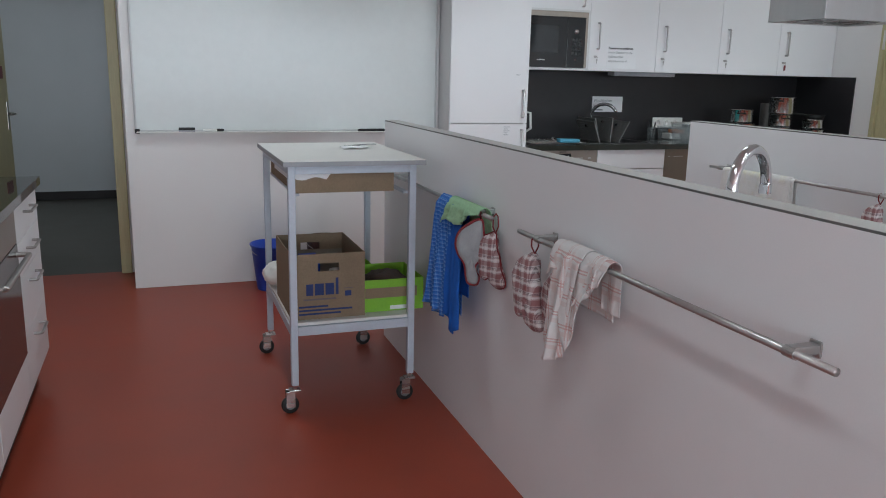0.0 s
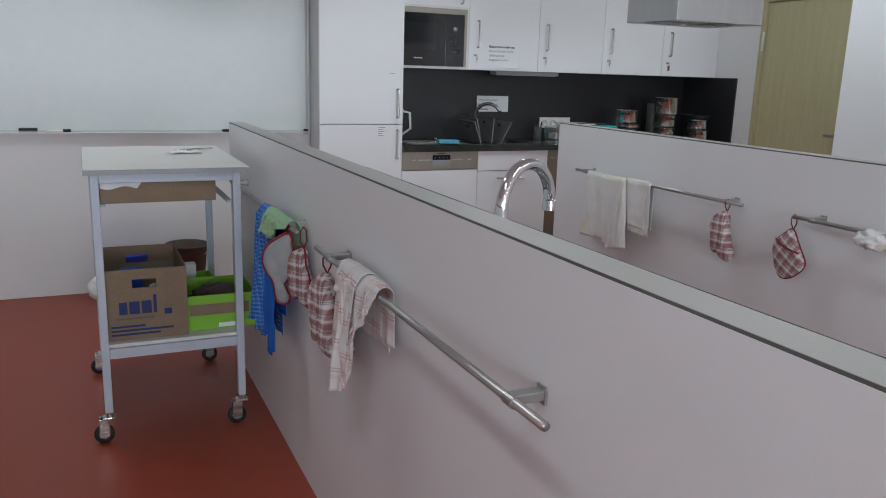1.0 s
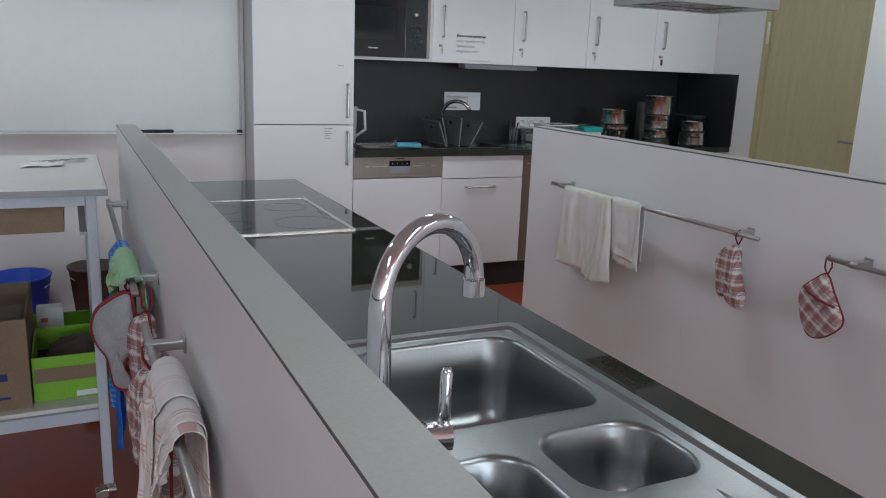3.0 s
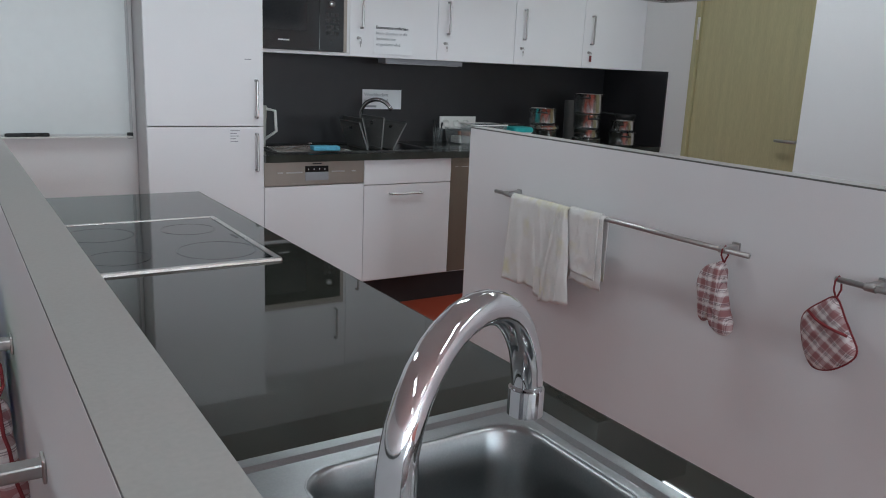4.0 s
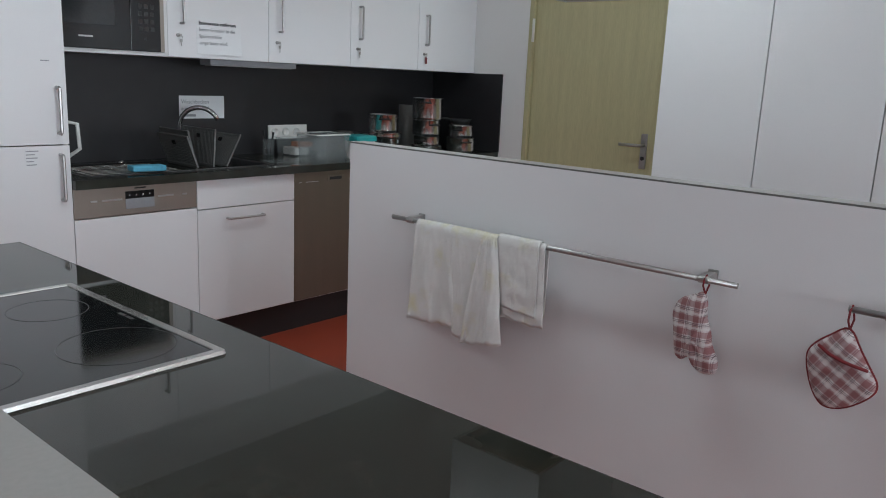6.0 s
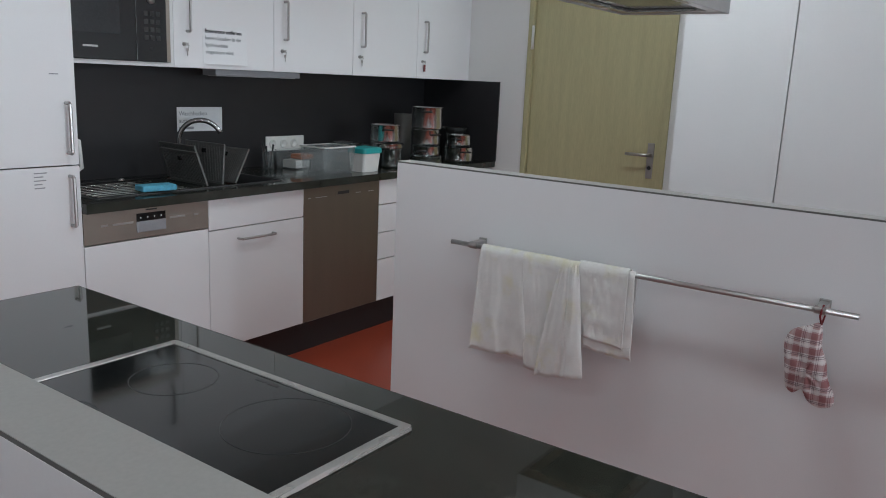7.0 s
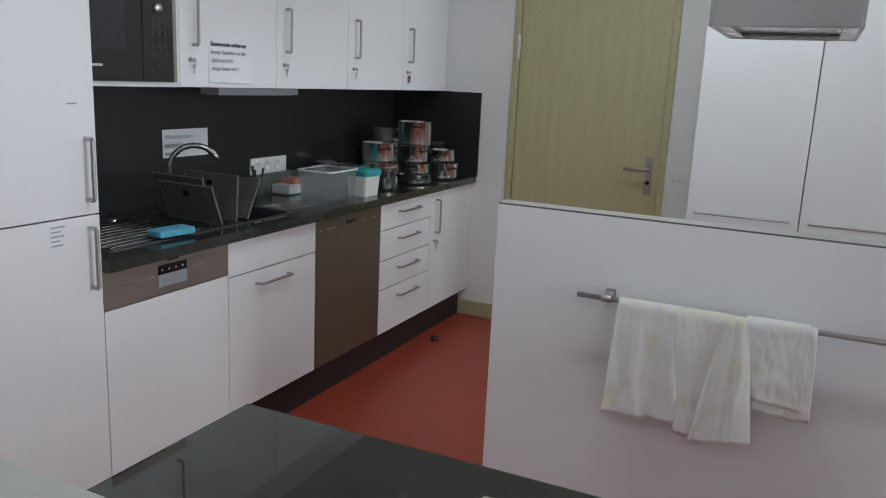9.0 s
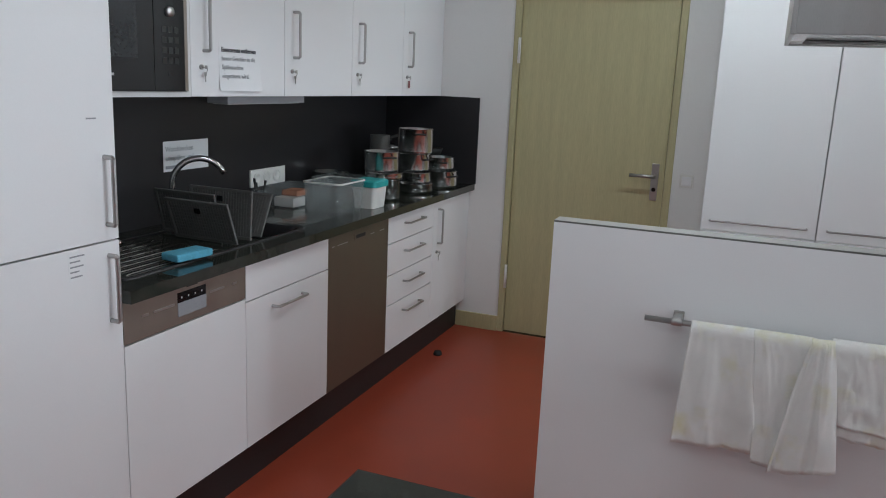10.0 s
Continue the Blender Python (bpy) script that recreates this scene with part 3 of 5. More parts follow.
def hood(x0, x1, y0, y1, z):
    t = thing("extractor_hood", "brushed steel box-shaped extractor hood over an island", "extractor hood", group="extractor hoods")
    h = 0.34
    for a in ((x0, x1, y0, y0 + 0.012), (x0, x1, y1 - 0.012, y1), (x0, x0 + 0.012, y0 + 0.012, y1 - 0.012), (x1 - 0.012, x1, y0 + 0.012, y1 - 0.012)):
        part("side_panel", box(*a, z, z + h, 0.002), M["hood"], t)
    part("top_panel", box(x0, x1, y0, y1, z + h, z + h + 0.012), M["hood"], t)
    part("filter", box(x0 + 0.06, x1 - 0.06, y0 + 0.05, y1 - 0.05, z + 0.014, z + 0.03), M["black"], t, "dark recessed filter")
    fb = slab_with_holes(x0 + 0.012, x1 - 0.012, y0 + 0.012, y1 - 0.012, z + 0.004, z + 0.012, [(x0 + 0.06, x1 - 0.06, y0 + 0.05, y1 - 0.05)])
    part("lower_frame", fb, M["steel"], t)
    bm = box((x0 + x1) / 2 - 0.13, (x0 + x1) / 2 + 0.13, (y0 + y1) / 2 - 0.11, (y0 + y1) / 2 + 0.11, z + h + 0.012, CEIL, 0.002)
    part("chimney", bm, M["hood"], t)


hood(6.12, 6.66, 6.81, 7.19, 1.738)
hood(4.30, 4.84, 6.81, 7.19, 1.80)


# ---- kitchen run along the north wall ----
A, YF, ZT, ZB, WT = 5.57, 8.90, 0.905, 0.178, 0.946
YU, ZU, UTOP = 9.123, 1.486, 2.33


def bar_handle(parent, a, b, out, r=0.006, name="handle"):
    """A square-edged bow handle between a and b that stands off by the vector out."""
    a, b, out = Vector(a), Vector(b), Vector(out)
    d = (b - a).normalized()
    bm = tube([a, a + out * 0.85, a + out + d * 0.004, b + out - d * 0.004, b + out * 0.85, b], r, 8)
    return part(name, bm, M["handle"], parent, "satin steel bow handle")


def front(parent, name, x0, x1, z0, z1, y=YF, material="front", thick=0.019):
    return part(name, box(x0 + 0.0015, x1 - 0.0015, y, y + thick, z0 + 0.0015, z1 - 0.0015, 0.0012), M[material], parent)


def body_box(parent, x0, x1, y0, y1, z0, z1):
    t = 0.018
    bm = box(x0, x0 + t, y0, y1, z0, z1)
    box(x1 - t, x1, y0, y1, z0, z1, bm=bm)
    box(x0 + t, x1 - t, y0, y1, z0, z0 + t, bm=bm)
    box(x0 + t, x1 - t, y0, y1, z1 - t, z1, bm=bm)
    box(x0 + t, x1 - t, y1 - t, y1, z0 + t, z1 - t, bm=bm)
    return part("body", bm, M["carcass"], parent)


# tall cabinet with a built-in fridge
tall = thing("tall_cabinet", "tall white cabinet with two stacked doors", "cabinet")
body_box(tall, 4.974, A, YF + 0.021, NORTH, 0.17, UTOP)
up = front(tall, "door", 4.974, A, 1.100, UTOP)
lowd = front(tall, "door", 4.974, A, ZB, 1.098)
bar_handle(up, (5.527, YF, 1.147), (5.527, YF, 1.336), (0, -0.032, 0), 0.007)
bar_handle(lowd, (5.527, YF, 0.866), (5.527, YF, 1.058), (0, -0.032, 0), 0.007)
part("plinth", box(4.974, A, YF + 0.05, YF + 0.066, 0, 0.17), M["plinth"], tall)
note = thing("list_label", "small paper label with faded printed lines on the tall cabinet", "label")
part("paper", box(5.385, 5.445, YF - 0.0006, YF, 1.010, 1.086), M["paper"], note)
bm = bmesh.new()
for k, w in enumerate((0.05, 0.035, 0.045, 0.03, 0.04)):
    box(5.39, 5.39 + w, YF - 0.0012, YF - 0.0006, 1.075 - k * 0.014, 1.079 - k * 0.014, bm=bm)
part("print_block", bm, M["edge"], note)
solo("maker_plate", box(5.47, 5.505, YF - 0.001, YF, 1.440, 1.444), M["edge"], "tiny grey maker's plate on the fridge door", "label")

# dishwasher with a steel fascia over a white front
dw = thing("dishwasher", "built-in dishwasher with steel control strip above a white door", "dishwasher")
body_box(dw, A, A + 0.6, YF + 0.021, NORTH - 0.02, 0.17, ZT)
front(dw, "door", A, A + 0.6, ZB, 0.771)
fas = front(dw, "control_strip", A, A + 0.6, 0.773, ZT, material="applsteel")
part("display", box(A + 0.235, A + 0.375, YF - 0.0015, YF, 0.846, 0.880, 0.0006), M["black"], fas, "black display window")
for k in range(4):
    part("display_mark", box(A + 0.252 + k * 0.033, A + 0.257 + k * 0.033, YF - 0.0022, YF - 0.0015, 0.859, 0.865), M["paper"], fas)
part("grip", box(A + 0.235, A + 0.375, YF - 0.003, YF, 0.800, 0.846, 0.0012), M["edge"], fas, "recessed metal grip")
for a, b in ((0.075, 0.105), (0.125, 0.22), (0.395, 0.475), (0.52, 0.545)):
    part("button", box(A + a, A + b, YF - 0.002, YF, 0.842, 0.850, 0.0006), M["alu"], fas)
part("maker_mark", box(A + 0.28, A + 0.335, YF - 0.0008, YF, 0.890, 0.896), M["gap"], fas, "plain dark maker's mark")

# sink cabinet
sc = thing("sink_cabinet", "white sink base cabinet with a panel above one door", "cabinet", group="base cabinets")
body_box(sc, A + 0.6, A + 1.2, YF + 0.021, NORTH - 0.02, 0.17, 0.70)
front(sc, "panel", A + 0.6, A + 1.2, 0.758, ZT)
d = front(sc, "door", A + 0.6, A + 1.2, ZB, 0.756)
bar_handle(d, (A + 0.77, YF, 0.702), (A + 0.985, YF, 0.702), (0, -0.032, 0), 0.006)

# steel-fronted dishwasher
sd = thing("dishwasher", "dishwasher with a full brown-grey steel front", "dishwasher")
body_box(sd, A + 1.2, A + 1.8, YF + 0.021, NORTH - 0.02, 0.17, ZT)
d = front(sd, "door", A + 1.2, A + 1.8, ZB, ZT, material="brownsteel")
part("grip", box(A + 1.435, A + 1.555, YF - 0.003, YF, 0.845, 0.875, 0.001), M["brownsteel"], d, "recessed metal grip")
# shade of the grip's recess, put on as a thin dark strip
part("grip_shadow_slot", box(A + 1.45, A + 1.54, YF - 0.0042, YF - 0.003, 0.852, 0.868), M["gap"], d, "dark strip standing for the shade in the grip")
for a, b in ((0.03, 0.05), (0.08, 0.17), (0.40, 0.44), (0.50, 0.55)):
    part("button", box(A + 1.2 + a, A + 1.2 + b, YF - 0.0015, YF, 0.847, 0.850), M["alu"], d)

# drawers and the corner cabinet
dr = thing("drawer_cabinet", "white drawer cabinet with four drawers", "cabinet", group="base cabinets")
body_box(dr, A + 1.8, A + 2.4, YF + 0.021, NORTH - 0.02, 0.17, ZT)
for z0, z1 in ((0.758, ZT), (0.591, 0.756), (0.430, 0.589), (ZB, 0.428)):
    d = front(dr, "drawer", A + 1.8, A + 2.4, z0, z1)
    zh = z1 - 0.062
    bar_handle(d, (A + 2.0, YF, zh), (A + 2.22, YF, zh), (0, -0.032, 0), 0.006)


def lock_with_key(parent, x, y, z, tag=False):
    p = part("lock", tube([(x, y, z), (x, y - 0.008, z)], 0.009, 16), M["handle"], parent, "round cam lock")
    bm = tube([(x, y - 0.006, z), (x, y - 0.022, z - 0.002)], 0.0022, 8)
    box(x - 0.005, x + 0.009, y - 0.024, y - 0.021, z - 0.007, z + 0.006, 0.001, bm=bm)
    part("key", bm, M["handle"], p)
    bm = tube([(x + 0.012, y - 0.022, z - 0.004), (x + 0.013, y - 0.016, z - 0.018)], 0.0013, 6)
    if tag:
        part("key_ring", bm, M["handle"], p)
        part("key_tag", box(x + 0.004, x + 0.022, y - 0.014, y - 0.010, z - 0.062, z - 0.020, 0.0015), M["keyred"], p, "small red key tag")
    else:
        box(x + 0.006, x + 0.019, y - 0.012, y - 0.010, z - 0.032, z - 0.018, 0.0008, bm=bm)
        box(x + 0.011, x + 0.0145, y - 0.012, y - 0.010, z - 0.052, z - 0.032, bm=bm)
        part("spare_key", bm, M["handle"], p)


cc = thing("corner_cabinet", "narrow white corner cabinet with a locked door", "cabinet", group="base cabinets")
body_box(cc, A + 2.4, EAST - 0.002, YF + 0.021, NORTH - 0.02, 0.17, ZT)
d = front(cc, "door", A + 2.4, EAST - 0.002, ZB, ZT)
bar_handle(d, (A + 2.472, YF, 0.650), (A + 2.472, YF, 0.850), (0, -0.032, 0), 0.006)
lock_with_key(d, A + 2.462, YF, 0.598)
solo("plinth", box(A, EAST - 0.017, YF + 0.05, YF + 0.066, 0, 0.17), M["plinth"], "dark recessed plinth under the base cabinets", "plinth", kind="structure")

# worktop, with an inset dark sink
SKX0, SKX1, SKY0, SKY1 = 6.40, 6.66, 8.985, 9.33
kw = thing("kitchen_worktop", "dark stone-look worktop along the wall", "worktop")
part("slab", slab_with_holes(A, EAST, YF - 0.030, NORTH, ZT + 0.002, WT, [(SKX0, SKX1, SKY0, SKY1)]), M["stone"], kw)
part("edge_band", box(A, EAST, YF - 0.033, YF - 0.030, ZT + 0.002, WT - 0.0004), M["stone"], kw, "dark front edge band")
ds = thing("inset_sink", "dark inset sink with a ribbed drainer", "sink")
rings = [at_z(rounded(SKX0 - 0.75, SKX1 + 0.02, SKY0 - 0.03, SKY1 + 0.06, 0.02), WT + 0.0005), at_z(rounded(SKX0 - 0.747, SKX1 + 0.017, SKY0 - 0.027, SKY1 + 0.057, 0.02), WT + 0.005),
         at_z(rounded(SKX0 - 0.735, SKX1 + 0.006, SKY0 - 0.016, SKY1 + 0.046, 0.016), WT + 0.005), at_z(rounded(SKX0 - 0.730, SKX1 + 0.002, SKY0 - 0.010, SKY1 + 0.040, 0.014), WT + 0.001)]
part("rim", loft(rings), M["splash"], ds)
bm = bmesh.new()
for k in range(8):
    y = SKY0 + 0.02 + k * 0.042
    tube([(5.70, y, WT + 0.001), (5.72, y, WT + 0.003), (6.13, y, WT + 0.003), (6.15, y, WT + 0.001)], 0.0019, 8, bm=bm)
part("drainer_ribs", bm, M["steel"], ds, smooth=True)
rings = []
for inset, z in ((-0.002, 0.003), (0.004, 0.0), (0.010, -0.09), (0.020, -0.15), (0.05, -0.165)):
    rings.append(at_z(rounded(SKX0 + inset, SKX1 - inset, SKY0 + inset, SKY1 - inset, 0.04), WT + z))
part("bowl", loft(rings, True), M["splash"], ds, smooth=True)
part("drain_knob", lathe([(0, 0), (0.019, 0), (0.019, 0.008), (0.014, 0.016), (0, 0.017)], 24, at=(6.02, 9.345, WT + 0.004)), M["chrome"], ds, smooth=True)

# backsplash with its return on the side wall
solo("backsplash", box(A, EAST, NORTH - 0.012, NORTH, WT, ZU), M["splash"], "matt dark grey backsplash panel", "backsplash", kind="structure")
solo("backsplash_return", box(EAST - 0.012, EAST, 8.860, NORTH - 0.012, WT, ZU), M["splash"], "matt dark grey backsplash on the side wall", "backsplash", kind="structure")

# upper cabinets
for k in range(4):
    x0 = A + 0.6 + 0.6 * k
    x1 = min(x0 + 0.6, EAST - 0.002)
    u = thing("wall_cabinet", "white wall cabinet with steel handle and hanging key" if k < 3 else "white wall cabinet with a red tag on its key", "cabinet", group="wall cabinets")
    body_box(u, x0, x1, YU + 0.021, NORTH - 0.013, ZU, UTOP)
    d = front(u, "door", x0, x1, ZU, UTOP, YU)
    bar_handle(d, (x0 + 0.072, YU, 1.650), (x0 + 0.072, YU, 1.838), (0, -0.032, 0), 0.0065)
    lock_with_key(d, x0 + 0.055, YU, 1.592, k == 3)

# microwave in its niche
mc = thing("microwave_cabinet", "white wall cabinet with an open niche for the microwave", "cabinet", group="wall cabinets")
bm = box(A, A + 0.018, YU + 0.001, NORTH - 0.013, ZU, UTOP)
box(A + 0.582, A + 0.6, YU + 0.001, NORTH - 0.013, ZU, UTOP, bm=bm)
box(A + 0.018, A + 0.582, YU + 0.001, NORTH - 0.013, ZU, ZU + 0.018, bm=bm)
box(A + 0.018, A + 0.582, YU + 0.001, NORTH - 0.013, ZU + 0.426, ZU + 0.444, bm=bm)
part("body", bm, M["carcass"], mc)
d = front(mc, "door", A, A + 0.6, ZU + 0.439, UTOP, YU)
bar_handle(d, (A + 0.53, YU, ZU + 0.466), (A + 0.53, YU, ZU + 0.651), (0, -0.032, 0), 0.0065)
mw = thing("microwave", "black built-in microwave oven with a steel trim", "microwave")
X0, X1 = A + 0.02, A + 0.58
part("housing", box(X0, X1, YU + 0.012, NORTH - 0.03, ZU + 0.019, ZU + 0.424), M["gap"], mw)
bm = box(X0, X1, YU - 0.006, YU + 0.011, ZU + 0.386, ZU + 0.424, 0.001)
box(X1 - 0.022, X1, YU - 0.006, YU + 0.011, ZU + 0.02, ZU + 0.385, 0.001, bm=bm)
part("trim", bm, M["applsteel"], mw, "brushed steel trim")
dd = part("door", box(X0, X0 + 0.385, YU - 0.012, YU + 0.011, ZU + 0.02, ZU + 0.384, 0.002), M["black"], mw)
part("window", box(X0 + 0.045, X0 + 0.31, YU - 0.0128, YU - 0.012, ZU + 0.125, ZU + 0.321, 0.0002), M["screen"], dd, "smoked glass window")
part("maker_mark", box(X0 + 0.14, X0 + 0.205, YU - 0.0135, YU - 0.012, ZU + 0.068, ZU + 0.076), M["boardframe"], dd, "plain silver maker's mark")
cp = part("control_panel", box(X0 + 0.387, X1 - 0.023, YU - 0.012, YU + 0.011, ZU + 0.02, ZU + 0.384, 0.002), M["black"], mw)
part("knob", lathe([(0, 0.0), (0.017, 0.0), (0.016, 0.012), (0, 0.013)], 24), M["alu"], cp, "round silver knob", True).matrix_basis = pose(X0 + 0.46, YU - 0.012, ZU + 0.281, 90, 0, 0)
for i in range(3):
    for j in range(4):
        part("button", box(X0 + 0.425 + i * 0.03, X0 + 0.445 + i * 0.03, YU - 0.0135, YU - 0.012, ZU + 0.111 + j * 0.034, ZU + 0.131 + j * 0.034, 0.0005), M["ring"], cp)
part("button", box(X0 + 0.452, X0 + 0.464, YU - 0.0135, YU - 0.012, ZU + 0.07, ZU + 0.082), M["ring"], cp)
lamp = thing("cabinet_light", "slim grey light fitting under the wall cabinets, switched off", "light")
part("housing", box(6.43, 6.99, 9.16, 9.26, ZU - 0.030, ZU, 0.004), M["edge"], lamp)
part("diffuser", box(6.45, 6.97, 9.175, 9.245, ZU - 0.033, ZU - 0.030, 0.001), M["boardframe"], lamp)

# notices
sign = thing("notice", "white printed notice taped to the wall cabinet door", "notice")
part("paper", sheet(lambda u, v: (6.328 + 0.262 * u, YU - 0.001 - 0.012 * (1 - v) ** 3 * (0.4 + 0.6 * u), 1.508 + 0.180 * v), 8, 8, 0.0004), M["paper"], sign)
for k, w in enumerate(("Essensreste entfernen", "bevor Geschirr in die", "Spülmaschine", "eingeräumt wird.")):
    lettering(w, 0.0245, M["ink" if k == 0 else "edge"], sign, Matrix.Translation((6.340, YU - 0.0035 - 0.0012 * k, 1.652 - 0.032 * k)) @ FACE_S, bold=k == 0)
sg = thing("notice", "white printed notice about the wash basin on the backsplash", "notice")
part("paper", box(6.448, 6.736, NORTH - 0.0135, NORTH - 0.0125, 1.160, 1.286), M["paper"], sg)
lettering("Waschbecken", 0.031, M["edge"], sg, Matrix.Translation((6.460, NORTH - 0.0145, 1.243)) @ FACE_S)
lettering("ausspülen und", 0.031, M["edge"], sg, Matrix.Translation((6.460, NORTH - 0.0145, 1.206)) @ FACE_S)
part("print_line", box(6.460, 6.55, NORTH - 0.0145, NORTH - 0.0135, 1.171, 1.184), M["edge"], sg, "smudged printed line")
so = thing("power_socket", "white triple wall socket on the backsplash", "socket")
part("frame", box(7.044, 7.344, NORTH - 0.022, NORTH - 0.012, 1.030, 1.116, 0.003), M["plastic"], so)
for k in range(3):
    cx = 7.094 + k * 0.083
    p = part("outlet", lathe([(0.0, 0.0015), (0.018, 0.0015), (0.0195, 0.006), (0.028, 0.007), (0.0285, 0.001)], 28), M["plastic"], so, "", True)
    p.matrix_basis = pose(cx, NORTH - 0.022, 1.073, 90, 0, 0)
    q = bmesh.new()
    for s in (-1, 1):
        tube([(s * 0.0095, 0, 0.0018), (s * 0.0095, 0, 0.0026)], 0.0025, 8, bm=q)
    part("contacts", q, M["gap"], p)


def swan_tap(at, turn, r, top, radius, label):
    t = thing("mixer_tap", label, "tap")
    x, y, z = at
    c, s = cos(radians(turn)), sin(radians(turn))
    part("base", lathe([(0, 0), (0.026, 0), (0.026, 0.006), (0.02, 0.012), (0.02, 0.05), (0, 0.05)], 28, at=at), M["chrome"], t, smooth=True)
    pts = [(x, y, z + 0.05), (x, y, top - r)]
    for k in range(1, 15):
        a = pi - k / 14 * pi * 0.86
        pts.append((x + c * (r + r * cos(a)), y + s * (r + r * cos(a)), top - r + r * sin(a)))
    part("neck", tube(pts, radius, 20), M["chrome"], t, smooth=True)
    part("lever", tube([(x + 0.018, y, z + 0.03), (x + 0.05, y - 0.01, z + 0.045)], 0.007, 12), M["chrome"], t, smooth=True)


swan_tap((6.392, 9.41, WT + 0.001), -46, 0.108, 1.230, 0.0125, "chrome swan-neck tap at the dark sink")

# ---- things on the kitchen worktop ----
def grease_filter(m, w, h, label):
    t = thing("grease_filter", label, "filter", group="grease filters")
    t.matrix_world = m
    f = 0.012
    bm = box(0, w, 0, 0.01, 0, f, 0.002)
    for a in ((0, w, 0, 0.01, h - f, h), (0, f, 0, 0.01, f, h - f), (w - f, w, 0, 0.01, f, h - f)):
        box(*a, 0.002, bm=bm)
    part("frame", bm, M["mesh"], t, "dark metal frame")
    bm = box(f, w - f, 0.004, 0.0055, f, h - f)
    n = int(w / 0.012)
    for k in range(1, n):
        box(k * w / n - 0.0016, k * w / n + 0.0016, 0.0018, 0.0038, f, h - f, bm=bm)
    for k in range(1, int(h / 0.014)):
        box(f, w - f, 0.0022, 0.0042, k * 0.014 - 0.0013, k * 0.014 + 0.0013, bm=bm)
    part("mesh", bm, M["mesh"], t, "dark metal mesh")
    part("latch", box(w / 2 - 0.012, w / 2 + 0.012, -0.005, 0.002, h - 0.05, h - 0.03, 0.003), M["black"], t)


grease_filter(pose(6.235, 9.265, WT + 0.006, 20, 0, -92), 0.29, 0.168, "dark metal grease filter leaning over the drainer")
grease_filter(pose(6.297, 9.380, WT + 0.006, 14, 0, -92), 0.29, 0.180, "dark metal grease filter standing behind another")
grease_filter(pose(6.320, 9.275, WT + 0.006, -4, 0, -90), 0.29, 0.190, "dark metal grease filter standing upright at the sink")
grease_filter(pose(6.385, 9.275, WT + 0.006, -30, 0, -86), 0.28, 0.185, "dark metal grease filter fanned out over the bowl")
sp = solo("sponge_cloth", box(-0.078, 0.078, -0.040, 0.040, 0, 0.026, 0.006, 3), M["sponge"], "folded light blue sponge cloth on the drainer", "sponge", smooth=True)
sp.matrix_world = pose(5.962, 8.985, WT + 0.0105, 0, 0, -8)


def pot(x, y, z, r, h, ears=True, turn=0.0, lid=False, label="stainless steel cooking pot in a stack"):
    t = thing("cooking_pot", label, "pot", group="pots on the worktop")
    t.matrix_world = pose(x, y, z, 0, 0, turn)
    part("body", lathe([(0, 0.001), (r - 0.012, 0.0), (r - 0.002, 0.007), (r, 0.016), (r, h - 0.004), (r + 0.004, h - 0.001), (r + 0.004, h), (r - 0.003, h - 0.001), (r - 0.003, 0.012), (0, 0.007)], 44), M["potsteel"], t, smooth=True)
    if ears:
        for s in (-1, 1):
            part("handle", tube([(s * r, -0.032, h - 0.03), (s * (r + 0.026), -0.028, h - 0.026), (s * (r + 0.03), 0, h - 0.025), (s * (r + 0.026), 0.028, h - 0.026), (s * r, 0.032, h - 0.03)], 0.0055, 10), M["rubber"], t, "black side handle", True)
    if lid:
        part("lid", lathe([(r + 0.006, h), (r + 0.007, h + 0.004), (r - 0.01, h + 0.012), (r * 0.5, h + 0.024), (0, h + 0.028)], 44), M["potsteel"], t, "domed steel lid", True)
        part("knob", lathe([(0.008, h + 0.026), (0.008, h + 0.036), (0.018, h + 0.042), (0.018, h + 0.05), (0, h + 0.053)], 20), M["rubber"], t, smooth=True)
    return t


pot(7.625, 9.03, WT, 0.062, 0.112, False, label="narrow stainless steel pot under a stack")
pot(7.612, 9.05, WT + 0.114, 0.100, 0.036, False, lid=False, label="shallow stainless steel pan in a stack")
pot(7.600, 9.060, WT + 0.152, 0.090, 0.108, turn=50)
pot(7.985, 9.03, WT, 0.101, 0.056, False, label="low wide stainless steel pot under a stack")
pot(7.970, 9.02, WT + 0.058, 0.085, 0.062, turn=20)
pot(7.990, 9.045, WT + 0.122, 0.091, 0.100, turn=75)
pot(7.985, 9.035, WT + 0.224, 0.099, 0.140, turn=35, label="tall stainless steel pot on top of a stack")
pot(8.300, 8.995, WT, 0.098, 0.102, turn=60)
pot(8.315, 9.010, WT + 0.104, 0.086, 0.078, turn=25)
pot(8.465, 9.140, WT, 0.080, 0.100, False)
pot(8.460, 9.140, WT + 0.102, 0.076, 0.075, False)
pot(8.250, 9.330, WT, 0.086, 0.150, turn=80)
pot(8.250, 9.330, WT + 0.152, 0.074, 0.070, turn=15, lid=True, label="small stainless steel pot with a domed lid")
pot(7.595, 9.370, WT, 0.100, 0.085, turn=10, label="wide stainless steel pot beside the stacks")
pot(7.595, 9.370, WT + 0.087, 0.092, 0.042, turn=35, label="low stainless steel pot on a wider one")
pot(7.800, 9.420, WT, 0.052, 0.105, False, label="small stainless steel pot beside the stacks")
fry = thing("frying_pan", "black frying pan resting on stacked pots", "pan", group="pots on the worktop")
fry.matrix_world = pose(8.460, 9.138, WT + 0.178, 0, 0, 150)
